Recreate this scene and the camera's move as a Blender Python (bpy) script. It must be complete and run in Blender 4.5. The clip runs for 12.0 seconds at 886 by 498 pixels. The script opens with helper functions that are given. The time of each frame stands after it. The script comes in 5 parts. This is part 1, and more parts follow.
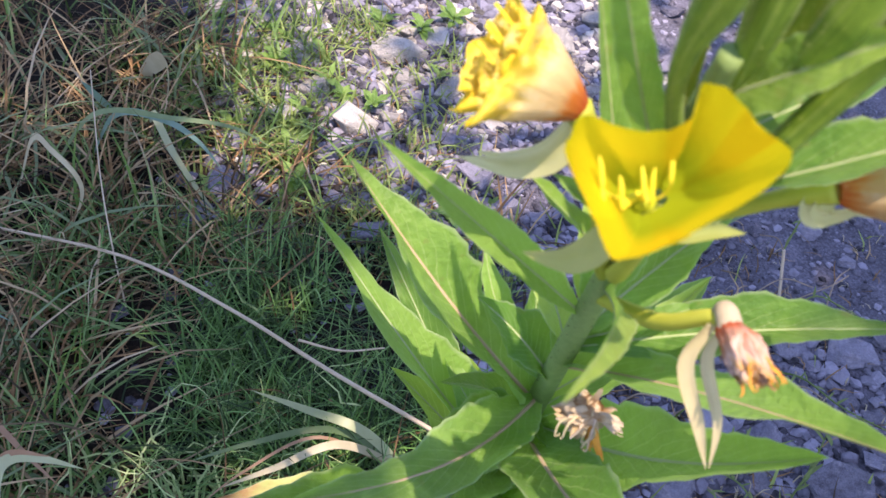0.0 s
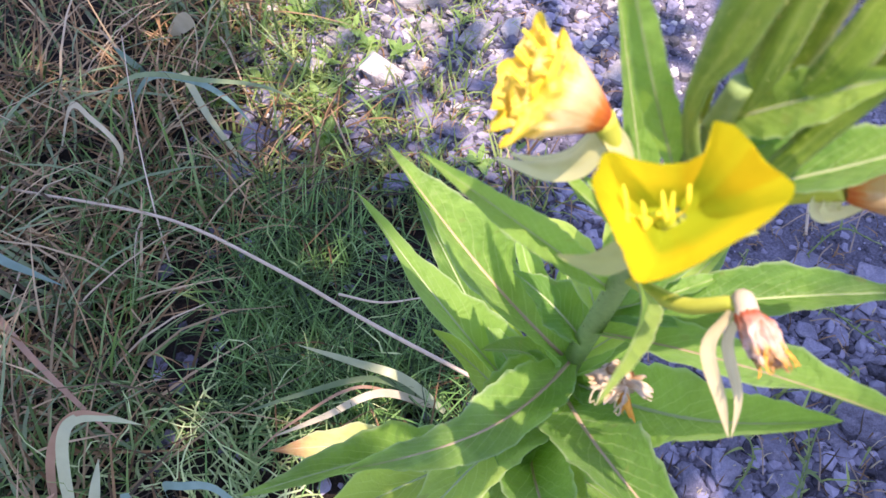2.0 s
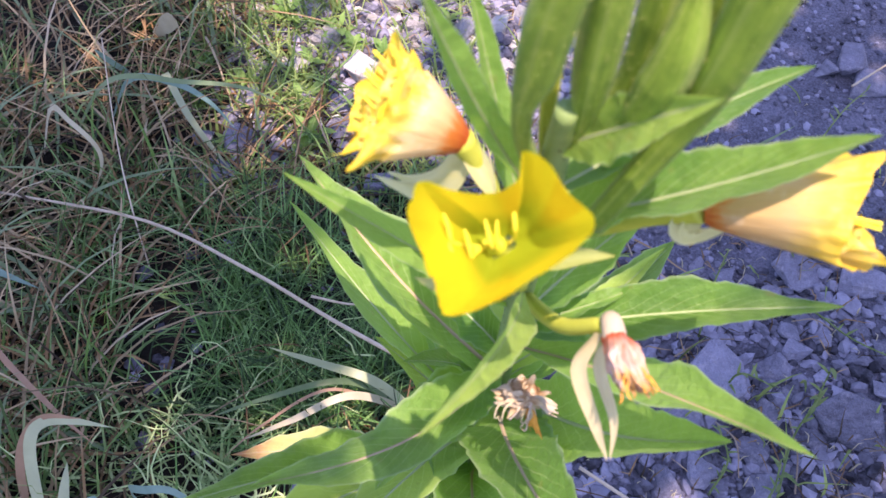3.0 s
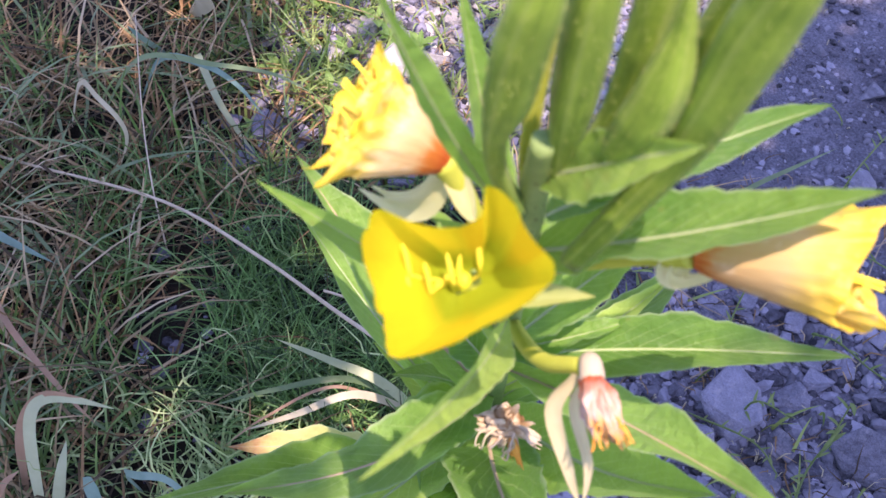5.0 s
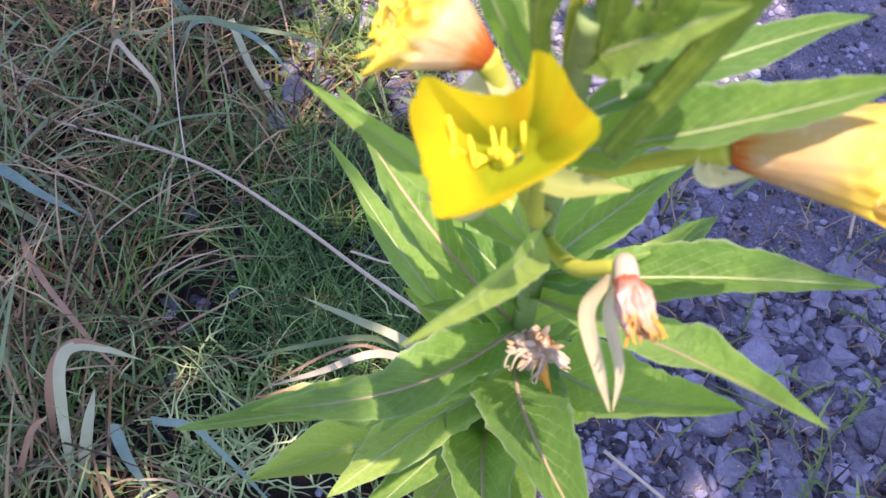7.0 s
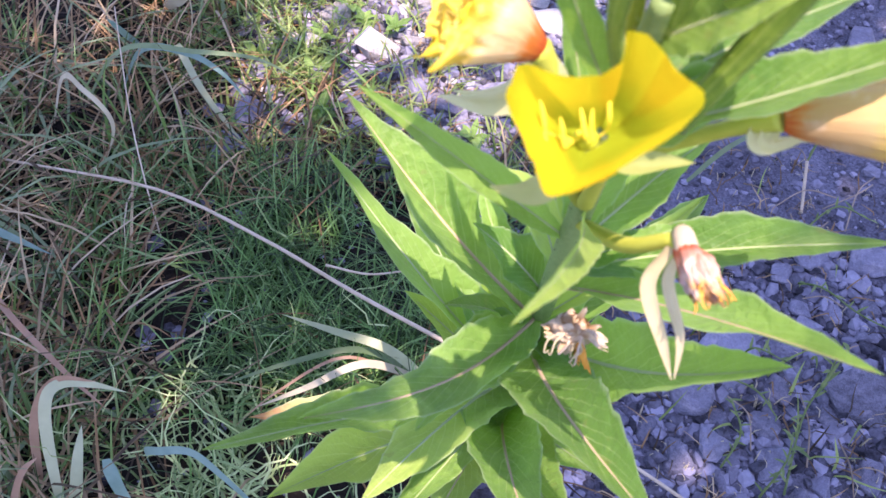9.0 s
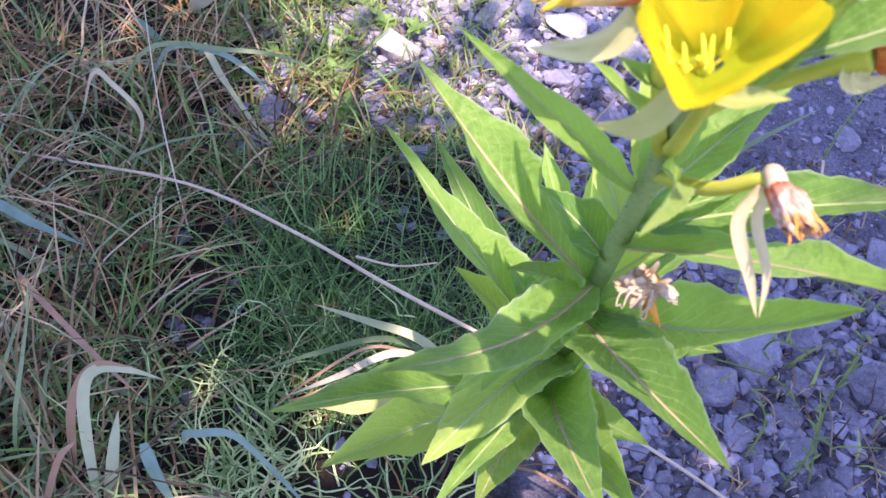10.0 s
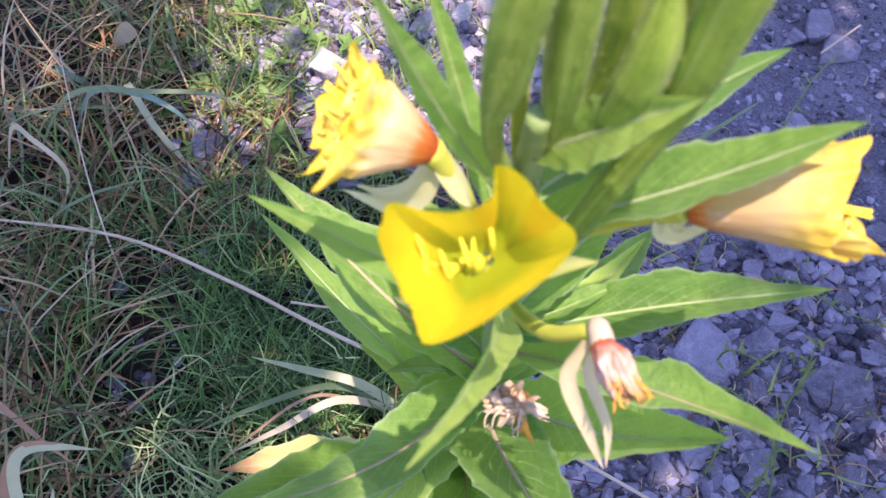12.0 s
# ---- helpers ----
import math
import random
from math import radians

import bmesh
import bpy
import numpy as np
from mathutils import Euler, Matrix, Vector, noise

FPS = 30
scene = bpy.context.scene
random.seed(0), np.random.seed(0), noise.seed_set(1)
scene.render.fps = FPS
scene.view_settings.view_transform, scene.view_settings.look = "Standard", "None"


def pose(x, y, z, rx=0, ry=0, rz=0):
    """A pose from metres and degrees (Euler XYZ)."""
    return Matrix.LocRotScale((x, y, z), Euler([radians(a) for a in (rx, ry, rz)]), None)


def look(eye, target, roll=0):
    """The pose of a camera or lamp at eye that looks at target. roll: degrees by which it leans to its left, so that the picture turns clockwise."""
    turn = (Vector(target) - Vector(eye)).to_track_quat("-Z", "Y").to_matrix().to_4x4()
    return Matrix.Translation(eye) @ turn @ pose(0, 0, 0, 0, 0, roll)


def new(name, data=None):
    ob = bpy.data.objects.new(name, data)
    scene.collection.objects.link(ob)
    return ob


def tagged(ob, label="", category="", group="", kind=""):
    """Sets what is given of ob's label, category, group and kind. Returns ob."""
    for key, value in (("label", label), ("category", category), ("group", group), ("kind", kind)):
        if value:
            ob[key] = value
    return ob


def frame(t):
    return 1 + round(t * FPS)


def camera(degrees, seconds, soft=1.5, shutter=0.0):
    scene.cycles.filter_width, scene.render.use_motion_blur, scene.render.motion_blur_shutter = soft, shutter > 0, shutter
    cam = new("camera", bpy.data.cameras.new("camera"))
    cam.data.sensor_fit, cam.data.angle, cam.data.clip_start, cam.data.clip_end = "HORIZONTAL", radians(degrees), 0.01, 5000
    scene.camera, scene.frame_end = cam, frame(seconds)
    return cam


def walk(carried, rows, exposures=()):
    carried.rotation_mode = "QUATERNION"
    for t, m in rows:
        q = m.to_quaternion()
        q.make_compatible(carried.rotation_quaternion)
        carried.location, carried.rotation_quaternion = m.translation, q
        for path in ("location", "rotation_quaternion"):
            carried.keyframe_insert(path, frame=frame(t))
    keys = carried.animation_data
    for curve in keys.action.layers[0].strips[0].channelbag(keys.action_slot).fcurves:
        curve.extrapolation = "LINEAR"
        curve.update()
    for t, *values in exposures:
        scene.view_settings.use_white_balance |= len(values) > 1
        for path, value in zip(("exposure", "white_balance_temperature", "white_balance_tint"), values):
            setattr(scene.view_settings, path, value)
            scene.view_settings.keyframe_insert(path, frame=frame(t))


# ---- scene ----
cam = camera(48.4, 12.0)
PATH = [
    (0, (-0.1081, -0.3849, 0.8305), (-0.0601, -0.0560, 0.4570), 8.28),
    (0.3, (-0.1010, -0.3720, 0.8420), (-0.0630, -0.0717, 0.4440), 7.90),
    (0.5, (-0.1151, -0.4115, 0.8368), (-0.0834, -0.1052, 0.4429), 6.42),
    (1, (-0.1191, -0.4023, 0.8383), (-0.0854, -0.0927, 0.4472), 5.60),
    (1.5, (-0.1337, -0.3997, 0.8476), (-0.0987, -0.0920, 0.4550), 5.79),
    (2, (-0.1145, -0.3841, 0.8659), (-0.0804, -0.0832, 0.4680), 4.58),
    (2.5, (-0.0872, -0.3786, 0.8732), (-0.0569, -0.0819, 0.4719), 2.94),
    (3, (-0.0641, -0.3765, 0.8703), (-0.0428, -0.0784, 0.4695), 2.50),
    (5, (-0.0459, -0.3588, 0.8632), (-0.0429, -0.0639, 0.4595), 3.70),
    (5.5, (-0.0406, -0.3576, 0.8671), (-0.0406, -0.0636, 0.4627), 3.44),
    (6, (-0.0416, -0.3610, 0.8723), (-0.0445, -0.0697, 0.4660), 3.10),
    (6.5, (-0.0393, -0.3602, 0.8639), (-0.0410, -0.0700, 0.4567), 3.35),
    (7, (-0.0490, -0.3844, 0.8505), (-0.0566, -0.0929, 0.4443), 3.52),
    (7.5, (-0.0599, -0.3964, 0.8488), (-0.0657, -0.1021, 0.4446), 3.86),
    (9.5, (-0.1091, -0.3969, 0.8534), (-0.0752, -0.0965, 0.4551), 4.23),
    (10, (-0.1263, -0.4253, 0.8464), (-0.0948, -0.1201, 0.4516), 4.85),
    (10.5, (-0.1232, -0.4147, 0.8514), (-0.0889, -0.1093, 0.4569), 4.01),
    (11, (-0.1052, -0.3843, 0.8655), (-0.0668, -0.0912, 0.4623), 1.59),
    (11.5, (-0.0862, -0.3746, 0.8768), (-0.0538, -0.0781, 0.4755), 0.33),
    (12, (-0.0620, -0.3629, 0.8652), (-0.0308, -0.0707, 0.4607), 0.36),
]
walk(cam, [(t, look(eye, target, roll)) for t, eye, target, roll in PATH], [(0.0, 1.45, 6250, 28), (0.6, 1.62, 6200, 29), (1.2, 1.83, 6150, 34), (2.4, 1.72, 6100, 37), (3.0, 1.66, 6100, 38), (5.0, 1.64, 6050, 40), (7.5, 1.70, 6050, 40), (9.5, 1.88, 5900, 42), (10.6, 1.84, 5900, 43), (11.4, 1.66, 5900, 41), (12.0, 1.65, 5900, 41)])
cam.data.dof.use_dof, cam.data.dof.focus_distance, cam.data.dof.aperture_fstop = True, 0.82, 23.0

# ---- world, sun and exposure ----
SUN_AZ, SUN_EL = radians(158), radians(75)      # compass bearing clockwise from +y, height over the horizon
world = bpy.data.worlds.new("world")
scene.world = world
world.use_nodes = True
wn = world.node_tree.nodes
sky = wn.new("ShaderNodeTexSky")
sky.sky_type = "NISHITA"
sky.sun_disc = False
sky.sun_elevation, sky.sun_rotation = SUN_EL, SUN_AZ
wn["Background"].inputs["Strength"].default_value = 0.13
world.node_tree.links.new(sky.outputs[0], wn["Background"].inputs["Color"])
sun_dir = Vector((math.sin(SUN_AZ) * math.cos(SUN_EL), math.cos(SUN_AZ) * math.cos(SUN_EL), math.sin(SUN_EL)))
sun_data = bpy.data.lights.new("sun", "SUN")
sun_data.energy, sun_data.angle, sun_data.color = 2.9, radians(0.53), (1.0, 0.86, 0.64)
sun = new("sun", sun_data)
sun.matrix_world = look(sun_dir * 30, (0, 0, 0))


# ---- materials ----
def material(name):
    m = bpy.data.materials.new(name)
    m.use_nodes = True
    nt = m.node_tree
    return m, nt, nt.nodes["Principled BSDF"], nt.nodes["Material Output"]


def node(nt, kind, ins=None, **props):
    n = nt.nodes.new(kind)
    for k, v in props.items():
        setattr(n, k, v)
    for k, v in (ins or {}).items():
        if isinstance(v, bpy.types.NodeSocket):
            nt.links.new(v, n.inputs[k])
        else:
            n.inputs[k].default_value = v
    return n


def math_node(nt, op, a, b=None, clamp=False):
    ins = {0: a}
    if b is not None:
        ins[1] = b
    return node(nt, "ShaderNodeMath", ins, operation=op, use_clamp=clamp).outputs[0]


def ramp(nt, fac, stops):
    r = node(nt, "ShaderNodeValToRGB", {"Fac": fac})
    el = r.color_ramp.elements
    while len(el) < len(stops):
        el.new(0.5)
    for e, (p, c) in zip(el, stops):
        e.position, e.color = p, (*c, 1)
    return r.outputs["Color"]


def mix(nt, fac, a, b, blend="MIX"):
    n = node(nt, "ShaderNodeMix", data_type="RGBA", blend_type=blend)
    for key, v in ((0, fac), (6, a), (7, b)):
        if isinstance(v, bpy.types.NodeSocket):
            nt.links.new(v, n.inputs[key])
        else:
            n.inputs[key].default_value = v if key == 0 else (*v, 1)
    return n.outputs[2]


def noise_tex(nt, scale, detail=4.0, rough=0.55, vector=None):
    n = node(nt, "ShaderNodeTexNoise", {"Scale": scale, "Detail": detail, "Roughness": rough})
    if vector is not None:
        nt.links.new(vector, n.inputs["Vector"])
    return n.outputs["Fac"]


def bump(nt, height, strength, distance, bsdf, chain=None):
    b = node(nt, "ShaderNodeBump", {"Strength": strength, "Distance": distance, "Height": height})
    if chain is not None:
        nt.links.new(chain, b.inputs["Normal"])
    nt.links.new(b.outputs[0], bsdf.inputs["Normal"])
    return b.outputs[0]


def see_through(nt, bsdf, out, color, amount):
    """Mixes a share of light that passes through a thin leaf or petal."""
    tr = node(nt, "ShaderNodeBsdfTranslucent", {"Color": color})
    mx = node(nt, "ShaderNodeMixShader", {"Fac": amount})
    nt.links.new(bsdf.outputs[0], mx.inputs[1])
    nt.links.new(tr.outputs[0], mx.inputs[2])
    nt.links.new(mx.outputs[0], out.inputs["Surface"])


def leaf_material(name, dark, light, vein, through_color, amount=0.4, tip=None):
    """Leaf blade: u runs along the midrib, v across; side veins sweep forward, with fine mottling."""
    m, nt, bsdf, out = material(name)
    uv = node(nt, "ShaderNodeUVMap").outputs[0]
    xyz = node(nt, "ShaderNodeSeparateXYZ", {0: uv})
    u, v = xyz.outputs[0], xyz.outputs[1]
    across = math_node(nt, "ABSOLUTE", math_node(nt, "SUBTRACT", v, 0.5))
    obj = node(nt, "ShaderNodeTexCoord").outputs["Object"]
    warp = noise_tex(nt, 60.0, 2.0, 0.5, obj)
    phase = math_node(nt, "ADD", math_node(nt, "MULTIPLY", u, 15.0), math_node(nt, "MULTIPLY", across, -7.0))
    phase = math_node(nt, "ADD", phase, math_node(nt, "MULTIPLY", warp, 0.9))
    dist = math_node(nt, "ABSOLUTE", math_node(nt, "SUBTRACT", math_node(nt, "FRACT", phase), 0.5))
    side = math_node(nt, "SUBTRACT", 1.0, math_node(nt, "MULTIPLY", dist, 13.0), clamp=True)
    side = math_node(nt, "MULTIPLY", side, math_node(nt, "SUBTRACT", 1.0, math_node(nt, "MULTIPLY", across, 1.9), clamp=True))
    mid = math_node(nt, "SUBTRACT", 1.0, math_node(nt, "MULTIPLY", across, 30.0), clamp=True)
    veins = math_node(nt, "MAXIMUM", math_node(nt, "MULTIPLY", side, 0.85), mid)
    mott = math_node(nt, "ADD", math_node(nt, "MULTIPLY", noise_tex(nt, 28.0, 4.0, 0.6, obj), 0.6), math_node(nt, "MULTIPLY", noise_tex(nt, 150.0, 5.0, 0.65, obj), 0.4))
    rnd = node(nt, "ShaderNodeObjectInfo").outputs["Random"]
    mott = math_node(nt, "ADD", mott, math_node(nt, "MULTIPLY", math_node(nt, "SUBTRACT", rnd, 0.5), 0.35))
    col = ramp(nt, mott, [(0.38, dark), (0.62, light)])
    bloom = ramp(nt, noise_tex(nt, 38.0, 5.0, 0.7, obj), [(0.54, (0, 0, 0)), (0.66, (1, 1, 1))])
    col = mix(nt, math_node(nt, "MULTIPLY", bloom, 0.09), col, (0.34, 0.42, 0.27))
    fine = noise_tex(nt, 900.0, 2.0, 0.5, obj)
    col = mix(nt, math_node(nt, "MULTIPLY", fine, 0.35), col, light)
    spots = math_node(nt, "GREATER_THAN", noise_tex(nt, 130.0, 1.0, 0.5, obj), 0.73)
    col = mix(nt, math_node(nt, "MULTIPLY", spots, 0.35), col, (0.20, 0.16, 0.05))
    if tip:
        far = math_node(nt, "ADD", u, math_node(nt, "MULTIPLY", math_node(nt, "SUBTRACT", mott, 0.5), 0.5))
        col = mix(nt, ramp(nt, far, [(0.82, (0, 0, 0)), (0.97, (1, 1, 1))]), col, tip)
    edge = math_node(nt, "MULTIPLY", math_node(nt, "SUBTRACT", across, 0.455, clamp=True), 14.0, clamp=True)
    col = mix(nt, math_node(nt, "MULTIPLY", edge, 0.7), col, (0.55, 0.60, 0.42))
    col = mix(nt, veins, col, vein)
    nt.links.new(col, bsdf.inputs["Base Color"])
    bsdf.inputs["Roughness"].default_value = 0.45
    bsdf.inputs["Specular IOR Level"].default_value = 0.28
    bsdf.inputs["Sheen Weight"].default_value = 0.05
    b1 = bump(nt, veins, 0.35, 0.0006, bsdf)
    b2 = bump(nt, noise_tex(nt, 170.0, 3.0, 0.6, obj), 0.6, 0.0030, bsdf, b1)
    bump(nt, fine, 0.25, 0.0003, bsdf, b2)
    see_through(nt, bsdf, out, mix(nt, veins, through_color, tuple(min(1.0, c * 1.25) + 0.04 for c in through_color)), amount)
    return m


def petal_material(name, base, deep, throat, through_color, amount=0.45, u_lo=0.05, u_hi=0.45):
    m, nt, bsdf, out = material(name)
    uv = node(nt, "ShaderNodeUVMap").outputs[0]
    xyz = node(nt, "ShaderNodeSeparateXYZ", {0: uv})
    obj = node(nt, "ShaderNodeTexCoord").outputs["Object"]
    streak = node(nt, "ShaderNodeMapping", {"Vector": uv, "Scale": (1.2, 26.0, 1.0)})
    lines = noise_tex(nt, 1.6, 4.0, 0.6, streak.outputs[0])
    blot = noise_tex(nt, 70.0, 3.0, 0.5, obj)
    col = ramp(nt, math_node(nt, "ADD", math_node(nt, "MULTIPLY", lines, 0.5), math_node(nt, "MULTIPLY", blot, 0.5)), [(0.35, deep), (0.62, base)])
    toward = math_node(nt, "ADD", xyz.outputs[0], math_node(nt, "MULTIPLY", math_node(nt, "SUBTRACT", blot, 0.5), 0.25))
    col = mix(nt, ramp(nt, toward, [(u_lo, (1, 1, 1)), (u_hi, (0, 0, 0))]), col, throat)
    nt.links.new(col, bsdf.inputs["Base Color"])
    bsdf.inputs["Roughness"].default_value = 0.55
    bsdf.inputs["Specular IOR Level"].default_value = 0.10
    bump(nt, lines, 0.35, 0.0005, bsdf)
    see_through(nt, bsdf, out, through_color if isinstance(through_color, bpy.types.NodeSocket) else (*through_color, 1), amount)
    return m


def wilted_material(name, stops, pale_color, amount=0.38):
    """Collapsed petals, coloured from base to mouth by the stops, with streaks and folds."""
    m, nt, bsdf, out = material(name)
    uv = node(nt, "ShaderNodeUVMap").outputs[0]
    u = node(nt, "ShaderNodeSeparateXYZ", {0: uv}).outputs[0]
    obj = node(nt, "ShaderNodeTexCoord").outputs["Object"]
    streak = noise_tex(nt, 1.5, 5.0, 0.65, node(nt, "ShaderNodeMapping", {"Vector": uv, "Scale": (1.0, 9.0, 1.0)}).outputs[0])
    blot = noise_tex(nt, 110.0, 4.0, 0.6, obj)
    f = math_node(nt, "ADD", u, math_node(nt, "MULTIPLY", math_node(nt, "SUBTRACT", streak, 0.5), 0.38))
    f = math_node(nt, "ADD", f, math_node(nt, "MULTIPLY", math_node(nt, "SUBTRACT", blot, 0.5), 0.22))
    col = ramp(nt, f, stops)
    pale = ramp(nt, blot, [(0.56, (0, 0, 0)), (0.72, (1, 1, 1))])
    col = mix(nt, math_node(nt, "MULTIPLY", pale, 0.45), col, pale_color)
    nt.links.new(col, bsdf.inputs["Base Color"])
    bsdf.inputs["Roughness"].default_value = 0.5
    b1 = bump(nt, streak, 0.6, 0.0012, bsdf)
    bump(nt, blot, 0.4, 0.0008, bsdf, b1)
    see_through(nt, bsdf, out, col, amount)
    return m


def plain_material(name, lo, hi, scale=120.0, rough=0.6, rel=0.3, dist=0.0006, thin=None, random_by="object", third=None):
    """Grainy surface with two scales of variation; thin: colour and share of light let through."""
    m, nt, bsdf, out = material(name)
    obj = node(nt, "ShaderNodeTexCoord").outputs["Object"]
    a = noise_tex(nt, scale, 5.0, 0.6, obj)
    b = noise_tex(nt, scale * 0.12, 3.0, 0.5, obj)
    r = node(nt, "ShaderNodeObjectInfo").outputs["Random"] if random_by == "object" else node(nt, "ShaderNodeNewGeometry").outputs["Random Per Island"]
    wa, wb, wr = (0.5, 0.35, 0.25) if random_by == "object" else (0.40, 0.26, 0.46)
    f = math_node(nt, "ADD", math_node(nt, "MULTIPLY", a, wa), math_node(nt, "MULTIPLY", b, wb))
    f = math_node(nt, "ADD", f, math_node(nt, "MULTIPLY", r, wr))
    stops = [(0.32, lo), (0.78, hi)] if third is None else [(0.3, lo), (0.55, hi), (0.8, third)]
    if third and random_by == "island":
        stops = [(0.40, lo), (0.65, hi), (0.80, third)]
    col = ramp(nt, f, stops)
    nt.links.new(col, bsdf.inputs["Base Color"])
    bsdf.inputs["Roughness"].default_value = rough
    bsdf.inputs["Specular IOR Level"].default_value = 0.3
    bump(nt, a, rel, dist, bsdf)
    if thin:
        see_through(nt, bsdf, out, (*thin[0], 1), thin[1])
    return m


def stone_material(name, dark, light, dust):
    """Split shale: layered grain, chips and pits, dust settled in patches."""
    m, nt, bsdf, out = material(name)
    obj = node(nt, "ShaderNodeTexCoord").outputs["Object"]
    rnd = node(nt, "ShaderNodeObjectInfo").outputs["Random"]
    layers = noise_tex(nt, 40.0, 6.0, 0.7, node(nt, "ShaderNodeMapping", {"Vector": obj, "Scale": (1.0, 1.0, 5.0)}).outputs[0])
    grit = noise_tex(nt, 620.0, 3.0, 0.7, obj)
    pits = node(nt, "ShaderNodeTexVoronoi", {"Vector": obj, "Scale": 260.0}).outputs["Distance"]
    f = math_node(nt, "ADD", math_node(nt, "MULTIPLY", layers, 0.55), math_node(nt, "MULTIPLY", grit, 0.30))
    f = math_node(nt, "ADD", f, math_node(nt, "MULTIPLY", rnd, 0.22))
    col = ramp(nt, f, [(0.34, dark), (0.72, light)])
    patch = ramp(nt, noise_tex(nt, 70.0, 6.0, 0.75, obj), [(0.52, (0, 0, 0)), (0.70, (1, 1, 1))])
    col = mix(nt, math_node(nt, "MULTIPLY", patch, 0.5), col, dust)
    nt.links.new(col, bsdf.inputs["Base Color"])
    bsdf.inputs["Roughness"].default_value = 0.85
    bsdf.inputs["Specular IOR Level"].default_value = 0.25
    b1 = bump(nt, layers, 0.9, 0.006, bsdf)
    b2 = bump(nt, pits, 0.5, 0.0016, bsdf, b1)
    bump(nt, grit, 0.7, 0.0012, bsdf, b2)
    return m


def bud_material(name, dark, light, seam):
    """Closed sepals: u runs to the tip, v round the bud; downy streaks, pale seams between the four sepals."""
    m, nt, bsdf, out = material(name)
    uv = node(nt, "ShaderNodeUVMap").outputs[0]
    xyz = node(nt, "ShaderNodeSeparateXYZ", {0: uv})
    u, v = xyz.outputs[0], xyz.outputs[1]
    obj = node(nt, "ShaderNodeTexCoord").outputs["Object"]
    streak = noise_tex(nt, 3.0, 5.0, 0.6, node(nt, "ShaderNodeMapping", {"Vector": uv, "Scale": (1.2, 11.0, 1.0)}).outputs[0])
    blot = noise_tex(nt, 170.0, 4.0, 0.6, obj)
    f = math_node(nt, "ADD", math_node(nt, "MULTIPLY", streak, 0.65), math_node(nt, "MULTIPLY", blot, 0.35))
    f = math_node(nt, "ADD", f, math_node(nt, "MULTIPLY", math_node(nt, "SUBTRACT", u, 0.5), 0.16))
    col = ramp(nt, f, [(0.34, dark), (0.66, light)])
    near = math_node(nt, "ABSOLUTE", math_node(nt, "SUBTRACT", math_node(nt, "FRACT", math_node(nt, "ADD", math_node(nt, "MULTIPLY", v, 4.0), 0.25)), 0.5))
    line = math_node(nt, "SUBTRACT", 1.0, math_node(nt, "MULTIPLY", near, 9.0), clamp=True)
    col = mix(nt, math_node(nt, "MULTIPLY", line, 0.28), col, seam)
    col = mix(nt, ramp(nt, u, [(0.86, (0, 0, 0)), (1.0, (1, 1, 1))]), col, seam)
    nt.links.new(col, bsdf.inputs["Base Color"])
    bsdf.inputs["Roughness"].default_value = 0.6
    bsdf.inputs["Specular IOR Level"].default_value = 0.3
    bsdf.inputs["Sheen Weight"].default_value = 0.08
    b1 = bump(nt, streak, 0.4, 0.0006, bsdf)
    bump(nt, blot, 0.4, 0.0005, bsdf, b1)
    see_through(nt, bsdf, out, (0.52, 0.70, 0.03, 1), 0.05)
    return m


M_LEAF = leaf_material("leaf_green", (0.056, 0.150, 0.021), (0.215, 0.375, 0.066), (0.34, 0.43, 0.16), (0.42, 0.72, 0.06), 0.38)
M_WEED_LEAF = leaf_material("weed_leaf", (0.07, 0.16, 0.03), (0.22, 0.36, 0.08), (0.30, 0.42, 0.16), (0.45, 0.68, 0.08), 0.35)
M_LEAF_OLD = leaf_material("leaf_yellowing", (0.34, 0.40, 0.09), (0.58, 0.58, 0.20), (0.50, 0.46, 0.22), (0.80, 0.78, 0.18), 0.4, tip=(0.40, 0.14, 0.06))
M_LEAF_PALE = leaf_material("leaf_pale", (0.14, 0.27, 0.035), (0.36, 0.50, 0.09), (0.48, 0.56, 0.20), (0.56, 0.82, 0.08), 0.42)
M_RIB = plain_material("midrib", (0.36, 0.27, 0.14), (0.52, 0.37, 0.23), 60, 0.5)
M_RIB_PALE = plain_material("midrib_pale", (0.28, 0.36, 0.14), (0.42, 0.47, 0.23), 60, 0.5)
M_STEM = plain_material("stem_green", (0.15, 0.24, 0.06), (0.30, 0.40, 0.13), 260, 0.6, 0.5)
M_DOT = plain_material("stem_specks", (0.03, 0.02, 0.012), (0.08, 0.045, 0.02), 300)
M_BUD = bud_material("bud_green", (0.105, 0.205, 0.010), (0.300, 0.430, 0.036), (0.46, 0.53, 0.12))
M_TUBE = plain_material("floral_tube", (0.34, 0.38, 0.03), (0.54, 0.55, 0.07), 80, 0.55, 0.25, 0.0005)
M_DOWN = plain_material("calyx_down", (0.32, 0.26, 0.16), (0.50, 0.42, 0.30), 140, 0.7, 0.5, 0.0006)
M_CREAM = plain_material("sepal_cream", (0.50, 0.42, 0.20), (0.72, 0.63, 0.38), 90, 0.6, 0.3, 0.0005, thin=((0.8, 0.7, 0.4), 0.35))
M_SEPAL = plain_material("sepal_pale", (0.30, 0.35, 0.07), (0.50, 0.53, 0.18), 90, 0.55, 0.3, 0.0005, thin=((0.7, 0.7, 0.3), 0.4))
